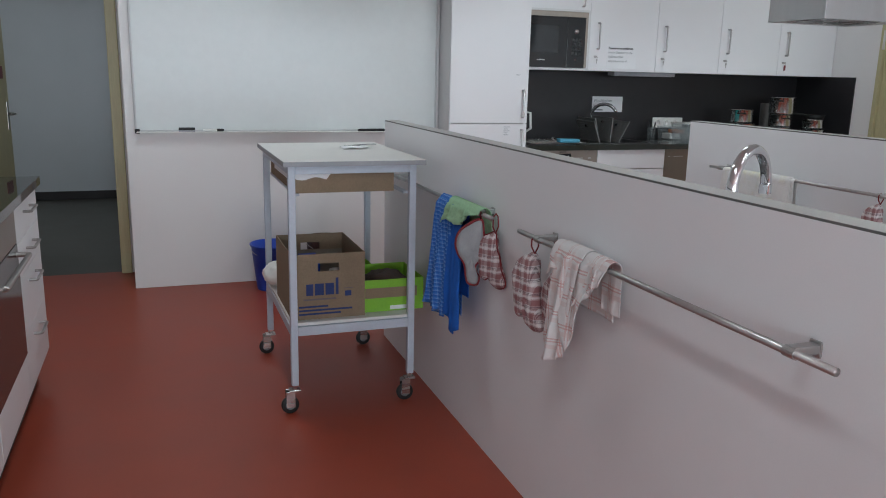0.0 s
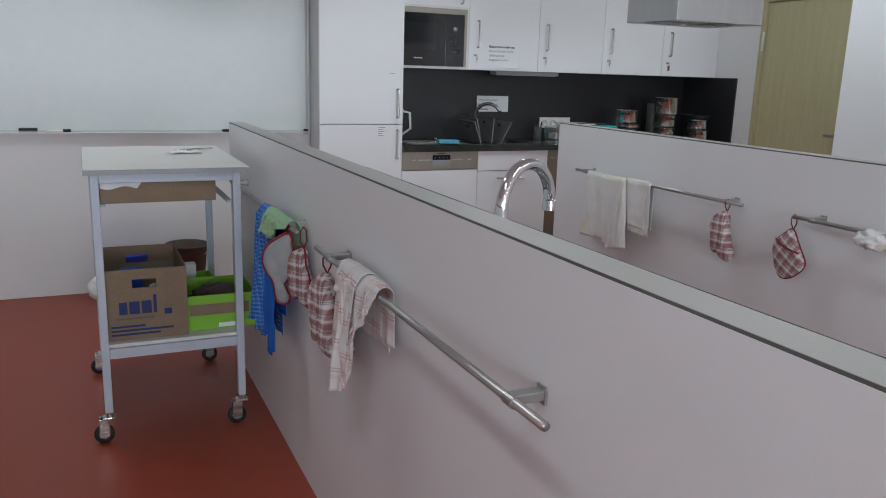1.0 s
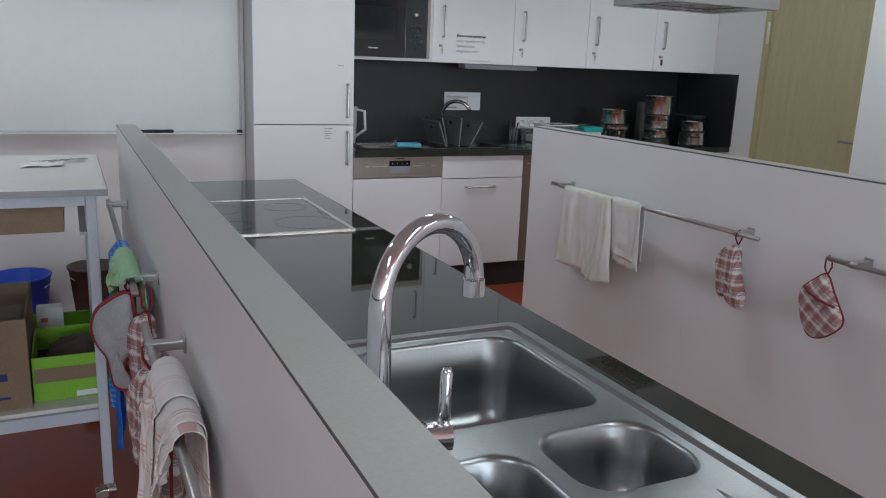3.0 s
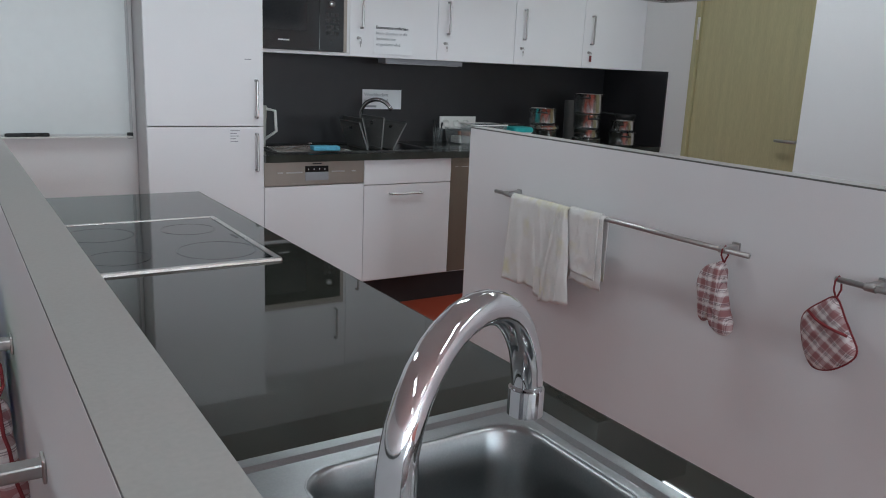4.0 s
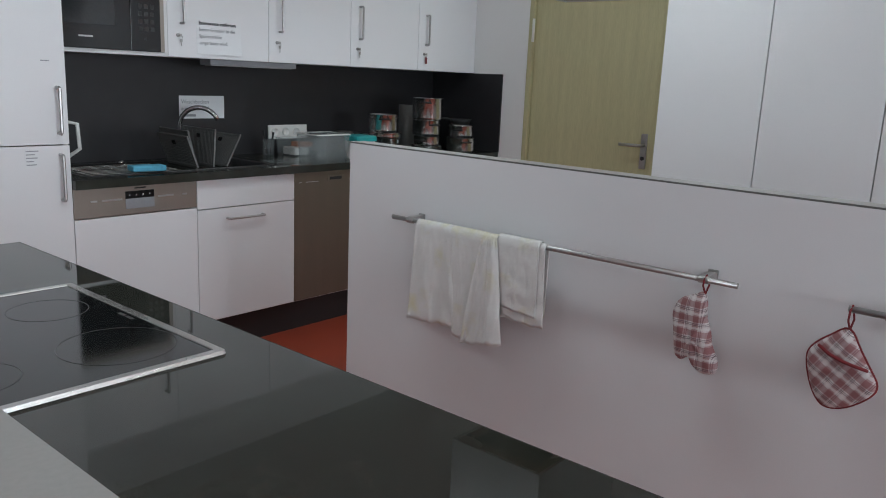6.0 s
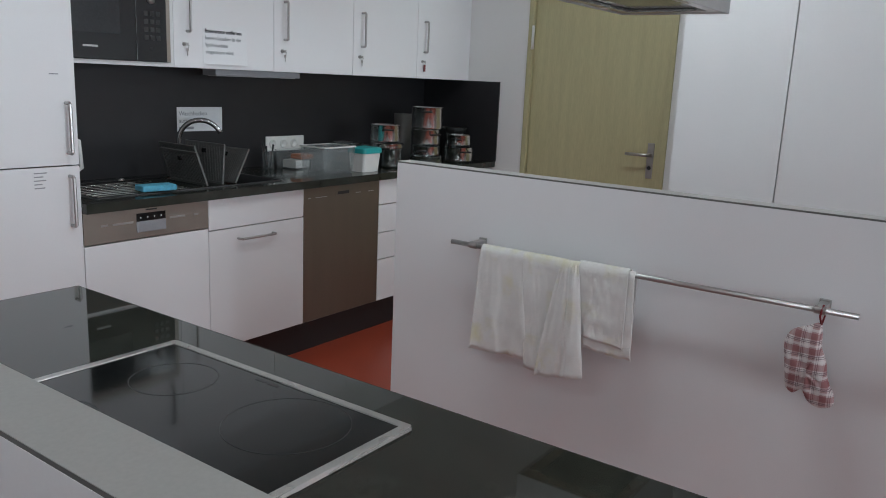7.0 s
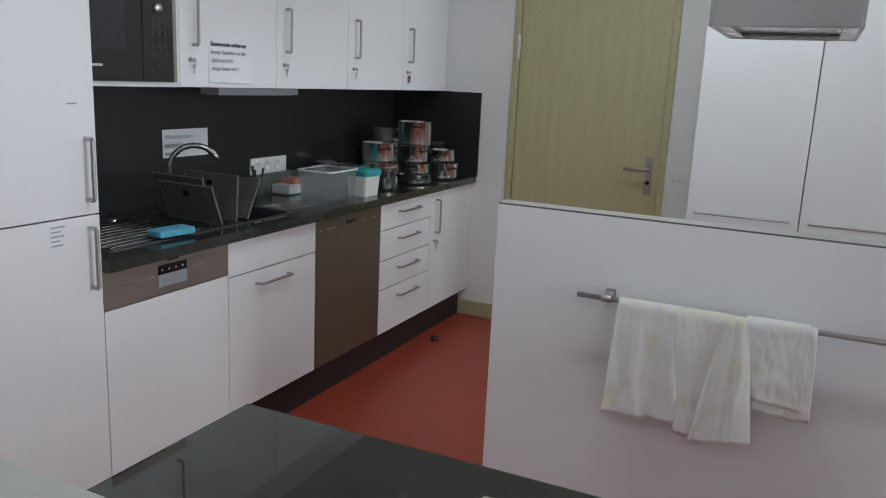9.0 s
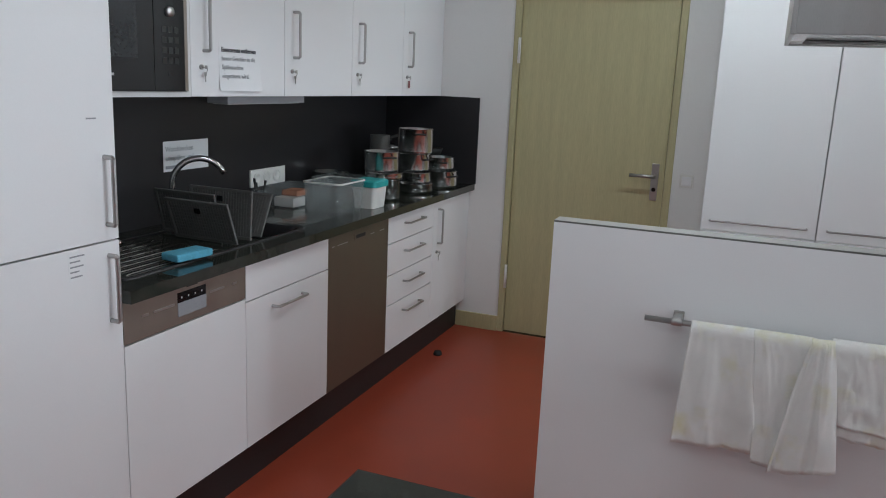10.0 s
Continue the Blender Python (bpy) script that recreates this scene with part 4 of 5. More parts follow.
part("body", lathe([(0, 0.001), (0.058, 0.0), (0.066, 0.006), (0.080, 0.040), (0.077, 0.040), (0.063, 0.009), (0, 0.005)], 36), M["rubber"], fry, smooth=True)
part("handle", tube([(0.075, 0, 0.032), (0.10, 0, 0.040), (0.17, 0, 0.046)], [0.006, 0.008, 0.009], 10), M["rubber"], fry, smooth=True)
sp2 = thing("saucepan", "dark saucepan resting behind the stacked pots", "pot", group="pots on the worktop")
sp2.matrix_world = pose(8.085, 9.31, WT, 0, 0, 0)
part("body", lathe([(0, 0.001), (0.052, 0.0), (0.056, 0.02), (0.060, 0.305), (0.055, 0.305), (0.050, 0.012), (0, 0.01)], 36), M["mesh"], sp2, smooth=True)
part("handle", tube([(0.055, -0.02, 0.28), (0.14, -0.05, 0.30)], 0.009, 10), M["rubber"], sp2, smooth=True)

tub = thing("storage_tub", "white plastic tub with a teal lid", "food tub")
part("tub", loft([at_z(rounded(7.283, 7.417, 8.945, 9.055, 0.018), WT + 0.001), at_z(rounded(7.275, 7.425, 8.935, 9.065, 0.02), WT + 0.112)], True), M["plastic"], tub)
bm = loft([at_z(rounded(7.269, 7.431, 8.929, 9.071, 0.022), WT + 0.108), at_z(rounded(7.269, 7.431, 8.929, 9.071, 0.022), WT + 0.134), at_z(rounded(7.277, 7.423, 8.937, 9.063, 0.018), WT + 0.140)], True)
part("lid", bm, M["teal"], tub, "teal plastic lid")


def clear_box(x0, x1, y0, y1, h, label, rim=None):
    t = thing("clear_container", label, "container", group="clear containers")
    w = 0.0025
    rings = [at_z(rounded(x0 + 0.012, x1 - 0.012, y0 + 0.012, y1 - 0.012, 0.02), WT + 0.001), at_z(rounded(x0, x1, y0, y1, 0.022), WT + h), at_z(rounded(x0 + w, x1 - w, y0 + w, y1 - w, 0.02), WT + h), at_z(rounded(x0 + 0.012 + w, x1 - 0.012 - w, y0 + 0.012 + w, y1 - 0.012 - w, 0.018), WT + 0.004)]
    p = part("tub", loft(rings, True), M["clear"], t, smooth=True)
    p.visible_shadow = False
    if rim:
        bm = loft([at_z(rounded(x0 - 0.003, x1 + 0.003, y0 - 0.003, y1 + 0.003, 0.024), WT + h - 0.004), at_z(rounded(x0 - 0.003, x1 + 0.003, y0 - 0.003, y1 + 0.003, 0.024), WT + h + 0.003), at_z(rounded(x0 + 0.004, x1 - 0.004, y0 + 0.004, y1 - 0.004, 0.02), WT + h + 0.003)])
        part("rim", bm, M[rim], t)
    return t


clear_box(7.03, 7.28, 9.20, 9.42, 0.105, "clear plastic box with orange food packs inside")
solo("food_pack", box(7.06, 7.17, 9.26, 9.37, WT + 0.006, WT + 0.052, 0.006), M["plastic"], "white packet inside the clear box", "food pack")
solo("food_pack", box(7.11, 7.21, 9.27, 9.36, WT + 0.053, WT + 0.082, 0.008), M["terracotta"], "orange packet on a white one in the clear box", "food pack")
clear_box(6.99, 7.250, 8.97, 9.17, 0.150, "large clear plastic food box near the worktop edge", "plastic")
clear_box(7.31, 7.56, 9.12, 9.32, 0.13, "clear plastic food box between the tub and the pots")
bm = box(6.72, 6.99, 8.99, 9.14, WT + 0.001, WT + 0.006, 0.002)
solo("glass_tray", bm, M["clear"], "flat clear glass tray on the worktop", "tray")
cup = thing("utensil_cup", "clear cup holding dark utensils", "cup")
part("cup", lathe([(0, 0.001), (0.032, 0.0), (0.036, 0.1), (0.034, 0.1), (0.030, 0.005), (0, 0.004)], 28, at=(6.965, 9.385, WT)), M["clear"], cup, smooth=True)
for k, (a, b) in enumerate(((-0.016, 0.006), (0.012, -0.01), (0.004, 0.014))):
    part("utensil", tube([(6.965 + a * 0.6, 9.385 + b * 0.6, WT + 0.007), (6.965 + a * 1.8, 9.385 + b * 1.8, WT + 0.15 - 0.012 * k)], [0.003, 0.006], 8), M["rubber"], cup, smooth=True)
jug = thing("water_jug", "clear plastic jug with a pale handle beside the tall cabinet", "jug")
part("jug", lathe([(0, 0.001), (0.055, 0.0), (0.058, 0.02), (0.066, 0.235), (0.063, 0.235), (0.055, 0.02), (0, 0.006)], 32, at=(5.655, 9.28, WT + 0.006)), M["frost"], jug, smooth=True)
part("handle", tube([(5.705, 9.245, WT + 0.225), (5.75, 9.215, WT + 0.215), (5.755, 9.21, WT + 0.10), (5.70, 9.25, WT + 0.05)], 0.009, 12), M["plastic"], jug, smooth=True)

# ---- cupboards along the east wall ----
for k in range(6):
    y1 = 7.452 - k * 0.547
    y0 = y1 - 0.545
    w = thing("wall_cupboard", "tall white cupboard with a door above and a door below", "cupboard", group="east wall cupboards")
    bm = box(8.092, EAST, y0, y0 + 0.018, 0.1, UTOP)
    box(8.092, EAST, y1 - 0.018, y1, 0.1, UTOP, bm=bm)
    box(EAST - 0.02, EAST - 0.001, y0 + 0.018, y1 - 0.018, 0.1, UTOP, bm=bm)
    box(8.092, EAST, y0 + 0.018, y1 - 0.018, UTOP - 0.018, UTOP, bm=bm)
    part("body", bm, M["carcass"], w)
    part("plinth", box(8.12, EAST, y0, y1, 0, 0.1), M["plinth"], w)
    for z0, z1, zh in ((0.890, UTOP, 0.942), (0.103, 0.887, 0.835)):
        d = part("door", box(8.07, 8.09, y0 + 0.002, y1 - 0.002, z0, z1, 0.0015), M["front"], w)
        bar_handle(d, (8.07, y0 + 0.045, zh), (8.07, y1 - 0.045, zh), (-0.028, 0, 0), 0.005)

# ---- base units on the west side, with an oven ----
XW = 2.538
solo("side_worktop", slab_with_holes(XP0 + PW, XW + 0.02, 3.05, 7.604, 0.915, 0.95, [(1.968, 2.458, 6.264, 6.864)]), M["stone"], "dark stone-look worktop over the oven units", "worktop")
hb = thing("ceramic_hob", "black glass hob with a steel frame over the oven", "hob")
part("glass", box(1.983, 2.443, 6.279, 6.849, 0.935, 0.953), M["hobglass"], hb)
part("frame", slab_with_holes(1.968, 2.458, 6.264, 6.864, 0.951, 0.956, [(1.983, 2.443, 6.279, 6.849)]), M["steel"], hb)
du = thing("drawer_cabinet", "white drawer cabinet beside the oven", "cabinet", group="base cabinets")
part("body", box(XP0 + PW, XW - 0.02, 7.004, 7.584, 0.15, 0.914), M["carcass"], du)
part("plinth", box(XP0 + 0.12, XW - 0.06, 7.004, 7.584, 0, 0.15), M["plinth"], du)
for z0, z1 in ((0.765, 0.912), (0.63, 0.763), (0.40, 0.628), (0.155, 0.398)):
    d = part("drawer", box(XW - 0.02, XW, 7.006, 7.582, z0, z1, 0.0015), M["front"], du)
    bar_handle(d, (XW, 7.214, z1 - 0.055), (XW, 7.374, z1 - 0.055), (0.03, 0, 0), 0.006)
ov = thing("oven", "built-in oven with a steel fascia and dark glass door", "oven")
part("housing", box(XP0 + 0.12, XW - 0.02, 6.404, 6.999, 0.15, 0.914), M["gap"], ov)
part("fascia", box(XW - 0.02, XW + 0.002, 6.404, 7.000, 0.775, 0.912, 0.002), M["applsteel"], ov)
d = part("door", box(XW - 0.02, XW + 0.003, 6.404, 7.000, 0.33, 0.772, 0.003), M["black"], ov, "dark glass oven door")
bar_handle(d, (XW + 0.003, 6.444, 0.735), (XW + 0.003, 6.959, 0.735), (0.045, 0, 0), 0.010)
part("lower_front", box(XW - 0.02, XW, 6.404, 7.000, 0.155, 0.327, 0.002), M["front"], ov)
part("plinth", box(XP0 + 0.14, XW - 0.06, 6.404, 7.000, 0, 0.149), M["plinth"], ov)
for k in range(3):
    y0 = 3.10 + k * 1.100
    c = thing("base_cabinet", "white base cabinet with a plain door", "cabinet", group="base cabinets")
    part("body", box(XP0 + PW, XW - 0.021, y0, y0 + 1.095, 0.15, 0.914), M["carcass"], c)
    d = part("door", box(XW - 0.02, XW, y0 + 0.002, y0 + 1.093, 0.155, 0.912, 0.0015), M["front"], c)
    bar_handle(d, (XW, y0 + 0.4, 0.85), (XW, y0 + 0.58, 0.85), (0.03, 0, 0), 0.006)
    part("plinth", box(XP0 + 0.12, XW - 0.06, y0, y0 + 1.095, 0, 0.149), M["plinth"], c)

# ---- whiteboard ----
wb = thing("whiteboard", "large glossy whiteboard with an aluminium frame and pen tray", "whiteboard")
WX0, WX1, WZ0 = 2.926, 4.950, 1.034
part("surface", box(WX0 + 0.012, WX1 - 0.012, BW - 0.016, BW - 0.004, WZ0 + 0.012, 2.26), M["board"], wb)
bm = box(WX0, WX1, BW - 0.022, BW - 0.001, 2.26, 2.275, 0.003)
box(WX0, WX0 + 0.013, BW - 0.022, BW - 0.001, WZ0 + 0.012, 2.26, 0.003, bm=bm)
box(WX1 - 0.013, WX1, BW - 0.022, BW - 0.001, WZ0 + 0.012, 2.26, 0.003, bm=bm)
box(WX0, WX1, BW - 0.022, BW - 0.001, WZ0 - 0.004, WZ0 + 0.012, 0.003, bm=bm)
part("frame", bm, M["boardframe"], wb)
part("pen_tray", box(WX0 + 0.01, WX1 - 0.01, BW - 0.075, BW - 0.022, WZ0 - 0.004, WZ0 + 0.002, 0.002), M["plastic"], wb)
for x in (WX0, WX1 - 0.03):
    part("corner_cap", box(x, x + 0.03, BW - 0.03, BW - 0.0005, WZ0 - 0.012, WZ0 + 0.018, 0.004), M["rubber"], wb, "black corner cap")


def marker(x, y, z, rz, n):
    t = thing("board_marker", "black whiteboard marker lying on the pen tray", "marker", group="board markers")
    t.matrix_world = pose(x, y, z + 0.009, 0, 90, rz)
    part("barrel", lathe([(0, 0), (0.006, 0), (0.0085, 0.006), (0.0085, 0.085), (0.006, 0.09), (0, 0.09)], 16), M["plastic" if n else "rubber"], t, smooth=True)
    part("cap", lathe([(0, 0.088), (0.0092, 0.088), (0.0092, 0.128), (0.006, 0.132), (0, 0.132)], 16), M["rubber"], t, smooth=True)


er = thing("board_eraser", "black board eraser on the pen tray", "eraser")
part("grip", box(3.19, 3.29, BW - 0.07, BW - 0.03, WZ0 + 0.012, WZ0 + 0.028, 0.004), M["rubber"], er)
part("felt", box(3.19, 3.29, BW - 0.07, BW - 0.03, WZ0 + 0.002, WZ0 + 0.012), M["edge"], er)
marker(4.37, BW - 0.05, WZ0 + 0.002, 2, 0)
marker(4.43, BW - 0.035, WZ0 + 0.002, -3, 0)
marker(3.34, BW - 0.045, WZ0 + 0.002, 3, 1)


# ---- trolley ----
TX0, TX1, TY0, TY1, TZ = 3.544, 4.085, 6.870, 7.669, 1.082
tr = thing("serving_trolley", "grey tubular steel trolley with a white top and castors", "trolley")
part("tabletop", box(TX0 - 0.02, TX1 + 0.03, TY0 - 0.03, TY1 + 0.02, TZ - 0.019, TZ, 0.002), M["top"], tr, "white laminate top")
bm = slab_with_holes(TX0 - 0.022, TX1 + 0.032, TY0 - 0.032, TY1 + 0.022, TZ - 0.021, TZ - 0.002, [(TX0 - 0.019, TX1 + 0.029, TY0 - 0.029, TY1 + 0.019)])
part("edging", bm, M["edge"], tr, "dark grey edging strip")
L = 0.030
for x in (TX0, TX1 - L):
    for y in (TY0, TY1 - L):
        leg = part("leg", box(x, x + L, y, y + L, 0.125, TZ - 0.022, 0.004), M["trolley"], tr)
        cx, cy = x + L / 2, y + L / 2
        bm = tube([(cx, cy, 0.125), (cx, cy, 0.108)], 0.012, 12)
        box(cx - 0.026, cx + 0.022, cy - 0.021, cy + 0.021, 0.100, 0.108, 0.002, bm=bm)
        for s in (-1, 1):
            box(cx - 0.040, cx - 0.002, cy + s * 0.017 - 0.0015, cy + s * 0.017 + 0.0015, 0.030, 0.102, 0.001, bm=bm)
        fork = part("castor", bm, M["steel"], leg, "steel castor fork")
        w = lathe([(0.0, -0.012), (0.014, -0.012), (0.014, -0.009), (0.030, -0.009), (0.037, -0.008), (0.038, 0.0), (0.037, 0.008), (0.030, 0.009), (0.014, 0.009), (0.014, 0.012), (0, 0.012)], 28)
        bmesh.ops.transform(w, matrix=pose(cx - 0.022, cy, 0.038, 90, 0, 0), verts=w.verts[:])
        part("wheel", w, M["rubber"], leg, "black rubber wheel", True)
        hub = lathe([(0.0, -0.0135), (0.013, -0.0135), (0.020, -0.0105), (0.020, 0.0105), (0.013, 0.0135), (0.0, 0.0135)], 20)
        bmesh.ops.transform(hub, matrix=pose(cx - 0.022, cy, 0.038, 90, 0, 0), verts=hub.verts[:])
        part("wheel_hub", hub, M["edge"], leg, "grey plastic wheel hub", True)
for y in (TY0, TY1 - L):
    part("rail", box(TX0 + L, TX1 - L, y, y + L, TZ - 0.055, TZ - 0.022, 0.003), M["trolley"], tr)
    part("rail", box(TX0 + L, TX1 - L, y, y + L, 0.345, 0.385, 0.003), M["trolley"], tr)
for x in (TX0, TX1 - L):
    part("rail", box(x, x + L, TY0 + L, TY1 - L, TZ - 0.055, TZ - 0.022, 0.003), M["trolley"], tr)
    part("rail", box(x, x + L, TY0 + L, TY1 - L, 0.345, 0.385, 0.003), M["trolley"], tr)
part("lower_shelf", box(TX0 + 0.004, TX1 - 0.004, TY0 + 0.012, TY1 - 0.004, 0.386, 0.400, 0.002), M["top"], tr, "white lower shelf")
part("tray_runner", box(TX0 + L, TX0 + L + 0.02, TY0 + L, TY1 - L, 0.934, 0.944), M["trolley"], tr)
part("tray_runner", box(TX1 - L - 0.02, TX1 - L, TY0 + L, TY1 - L, 0.934, 0.944), M["trolley"], tr)
SH = 0.4005


def open_carton(name, x0, x1, y0, y1, z0, z1, outside, inside, label, grip=True):
    """An open box of card with walls of their own, hand holes cut in two sides."""
    t = thing(name, label, "box")
    w = 0.005
    hx0, hx1, hz0, hz1 = (x0 + x1) / 2 - 0.045, (x0 + x1) / 2 + 0.045, z1 - 0.075, z1 - 0.04

    def side(y, nm):
        holes = [(hx0, hx1, hz0, hz1)] if grip else []
        bm = slab_with_holes(x0, x1, z0, z1, 0, w, holes)
        for v in bm.verts:
            v.co = (v.co.x, y + w - v.co.z, v.co.y)
        part(nm, bm, outside, t)

    side(y0, "front_panel")
    side(y1 - w, "back_panel")
    part("side_panel", box(x0, x0 + w, y0 + w, y1 - w, z0, z1), outside, t)
    part("side_panel", box(x1 - w, x1, y0 + w, y1 - w, z0, z1), outside, t)
    part("bottom", box(x0 + w, x1 - w, y0 + w, y1 - w, z0, z0 + w), outside, t)
    bm = box(x0 + w, x1 - w, y1 - w - 0.0012, y1 - w, z0 + w, hz0 - 0.002)
    part("lining", bm, inside, t)
    return t


BX0, BX1, BY0, BY1 = 3.556, 3.872, 6.915, 7.35
cb = open_carton("cardboard_box", BX0, BX1, BY0, BY1, SH, 0.684, M["card"], M["cardin"], "open brown cardboard box with blue print and hand holes")
bm = bmesh.new()
yb = BY0 - 0.0006
# the printed mark: plain blue shapes
for a in ((0.062, 0.092, 0.105, 0.155), (0.099, 0.137, 0.105, 0.156), (0.144, 0.181, 0.105, 0.156), (0.188, 0.200, 0.105, 0.178)):
    box(BX0 + a[0], BX0 + a[1], yb - 0.0004, yb, SH + a[2], SH + a[3], bm=bm)
part("printed_mark", bm, M["print"], cb, "blue printed mark")
bm = bmesh.new()
for k, (a, b) in enumerate(((0.03, 0.155), (0.03, 0.26), (0.03, 0.21))):
    box(BX0 + a, BX0 + b, yb - 0.0004, yb, SH + 0.052 - k * 0.016, SH + 0.060 - k * 0.016, bm=bm)
box(BX0 + 0.228, BX0 + 0.256, yb - 0.0004, yb, SH + 0.095, SH + 0.118, bm=bm)
part("print_block", bm, M["print"], cb, "dark blue printed lines")
bm = box(BX0 + 0.05, BX0 + 0.19, yb - 0.0004, yb, SH + 0.084, SH + 0.091)
box(BX0 + 0.222, BX0 + 0.262, yb - 0.0004, yb, SH + 0.128, SH + 0.131, bm=bm)
part("faded_print", bm, M["printgrey"], cb)
solo("blue_box", box(3.64, 3.72, 7.13, 7.25, SH + 0.006, SH + 0.215, 0.004), M["blue"], "bright blue packet inside the cardboard box", "packet")
solo("white_cup", lathe([(0, 0.001), (0.022, 0), (0.030, 0.18), (0.027, 0.18), (0.02, 0.004), (0, 0.003)], 24, at=(3.77, 7.03, SH + 0.0055)), M["plastic"], "white plastic cup inside the cardboard box", "cup", smooth=True)
GX0, GX1, GY0, GY1 = 3.876, 4.150, 6.95, 7.25
gb = open_carton("green_carton", GX0, GX1, GY0, GY1, SH, 0.545, M["green"], M["lining"], "open bright green carton with a torn label", grip=False)
part("torn_label", box(GX0 + 0.006, GX1 - 0.03, GY0 - 0.0012, GY0 - 0.0002, SH + 0.062, SH + 0.108), M["card"], gb, "torn bare card patch")
part("sticker", box(GX0 + 0.12, GX0 + 0.20, GY0 - 0.0012, GY0 - 0.0002, SH + 0.006, SH + 0.024), M["paper"], gb)
part("side_sticker", box(GX1, GX1 + 0.001, GY0 + 0.02, GY0 + 0.14, SH + 0.01, SH + 0.05), M["paper"], gb)


def crumple(cx, cy, cz, r, amp, seed, flat=0.6, n=22):
    """A crushed lump of paper or cloth."""
    bm = bmesh.new()
    bmesh.ops.create_icosphere(bm, subdivisions=4, radius=1)
    for v in bm.verts:
        d = v.co.normalized()
        k = 1 + amp * (noise.noise(d * 2.1 + Vector((seed, 0, 0))) + 0.6 * noise.noise(d * 5 + Vector((0, seed, 0))) + 0.35 * abs(noise.noise(d * 10)))
        v.co = Vector((cx + d.x * r * k, cy + d.y * r * k, cz + d.z * r * flat * k))
    return bm


solo("crumpled_bag", crumple(4.01, 7.10, SH + 0.082, 0.105, 0.25, 3.0, 0.62), M["lining"], "crumpled dark brown bag in the green carton", "bag", smooth=True)
gt = open_carton("green_tray", 3.80, 4.06, 7.36, 7.64, SH, 0.475, M["green"], M["green"], "low bright green card tray on the trolley shelf", grip=False)
mk = thing("food_carton", "small white folding carton with brown print", "carton")
part("carton", box(3.88, 3.965, 7.37, 7.43, SH + 0.006, SH + 0.175, 0.002), M["paper"], mk)
bm = box(3.892, 3.953, 7.3692, 7.37, SH + 0.045, SH + 0.057)
box(3.898, 3.948, 7.3692, 7.37, SH + 0.028, SH + 0.034, bm=bm)
box(3.892, 3.915, 7.3692, 7.37, SH + 0.125, SH + 0.14, bm=bm)
part("print_block", bm, M["terracotta"], mk)
solo("paper_roll", crumple(3.585, 7.49, SH + 0.064, 0.075, 0.12, 7.0, 0.8), M["plastic"], "crumpled white bag on the trolley shelf", "bag", smooth=True)
# shallow card box under the top
dbx = thing("cardboard_tray", "shallow brown cardboard box on runners under the trolley top", "box")
part("carton", box(TX0 + L + 0.002, TX1 - 0.090, TY0 + 0.035, TY1 - 0.06, 0.945, 1.055, 0.002), M["card"], dbx)
part("torn_paper", sheet(lambda u, v: (TX0 + L + 0.004 + 0.165 * u * (1 - 0.22 * (1 - v)), TY0 + 0.0345, 1.004 + 0.048 * v - 0.006 * sin(u * 7)), 10, 4, 0.0004), M["paper"], dbx, "torn white paper")
part("tape", box(TX0 + L - 0.0005, TX0 + L + 0.0015, TY0 + 0.06, TY1 - 0.2, 0.985, 1.03), M["paper"], dbx)


def fork(x, y, rz):
    t = thing("fork", "steel fork lying on the trolley top", "fork", group="forks on the trolley")
    t.matrix_world = pose(x, y, TZ + 0.001, 0, 0, rz)
    part("handle", tube([(0, 0, 0.003), (0.06, 0, 0.006), (0.115, 0, 0.008)], [0.005, 0.0035, 0.0028], 8), M["potsteel"], t, smooth=True)
    bm = box(0.113, 0.140, -0.010, 0.010, 0.006, 0.0085, 0.001)
    for k in range(4):
        box(0.138, 0.178, -0.010 + k * 0.0056, -0.007 + k * 0.0056, 0.005, 0.0075, bm=bm)
    part("tines", bm, M["potsteel"], t)


fork(3.90, 7.43, 20)
fork(3.94, 7.40, 40)
solo("napkin", sheet(lambda u, v: (3.87 + 0.13 * u, 7.31 + 0.10 * v + 0.02 * u, TZ + 0.003 + 0.006 * abs(sin(5 * u + 3 * v))), 14, 12, 0.001), M["paper"], "crumpled white paper napkin on the trolley top", "napkin")


def bucket(x, y, r, h, material, label):
    t = thing("bucket", label, "bucket", group="buckets by the wall")
    t.matrix_world = pose(x, y, 0)
    part("pail", lathe([(0, 0.002), (r * 0.72, 0.0), (r * 0.74, 0.006), (r * 0.97, h - 0.02), (r, h - 0.018), (r + 0.006, h - 0.004), (r + 0.004, h), (r - 0.006, h - 0.002), (r * 0.72, 0.008), (0, 0.008)], 44), material, t, smooth=True)
    part("bail", tube([(r * cos(a), -0.02 - 0.6 * r * abs(sin(a)), h - 0.03 - 0.05 * sin(a)) for a in [pi * k / 16 for k in range(17)]], 0.0025, 6), M["alu"], t, smooth=True)


bucket(3.745, 8.92, 0.145, 0.310, M["blue"], "blue plastic bucket standing by the wall")
bucket(4.10, 8.93, 0.130, 0.335, M["lining"], "dark brown plastic bucket standing by the wall")
st = thing("door_stop", "small black rubber door stop on the floor", "door stop")
part("rubber", lathe([(0, 0), (0.024, 0), (0.026, 0.006), (0.022, 0.022), (0.016, 0.026), (0, 0.026)], 20, at=(7.95, 8.83, 0.0)), M["rubber"], st, smooth=True)


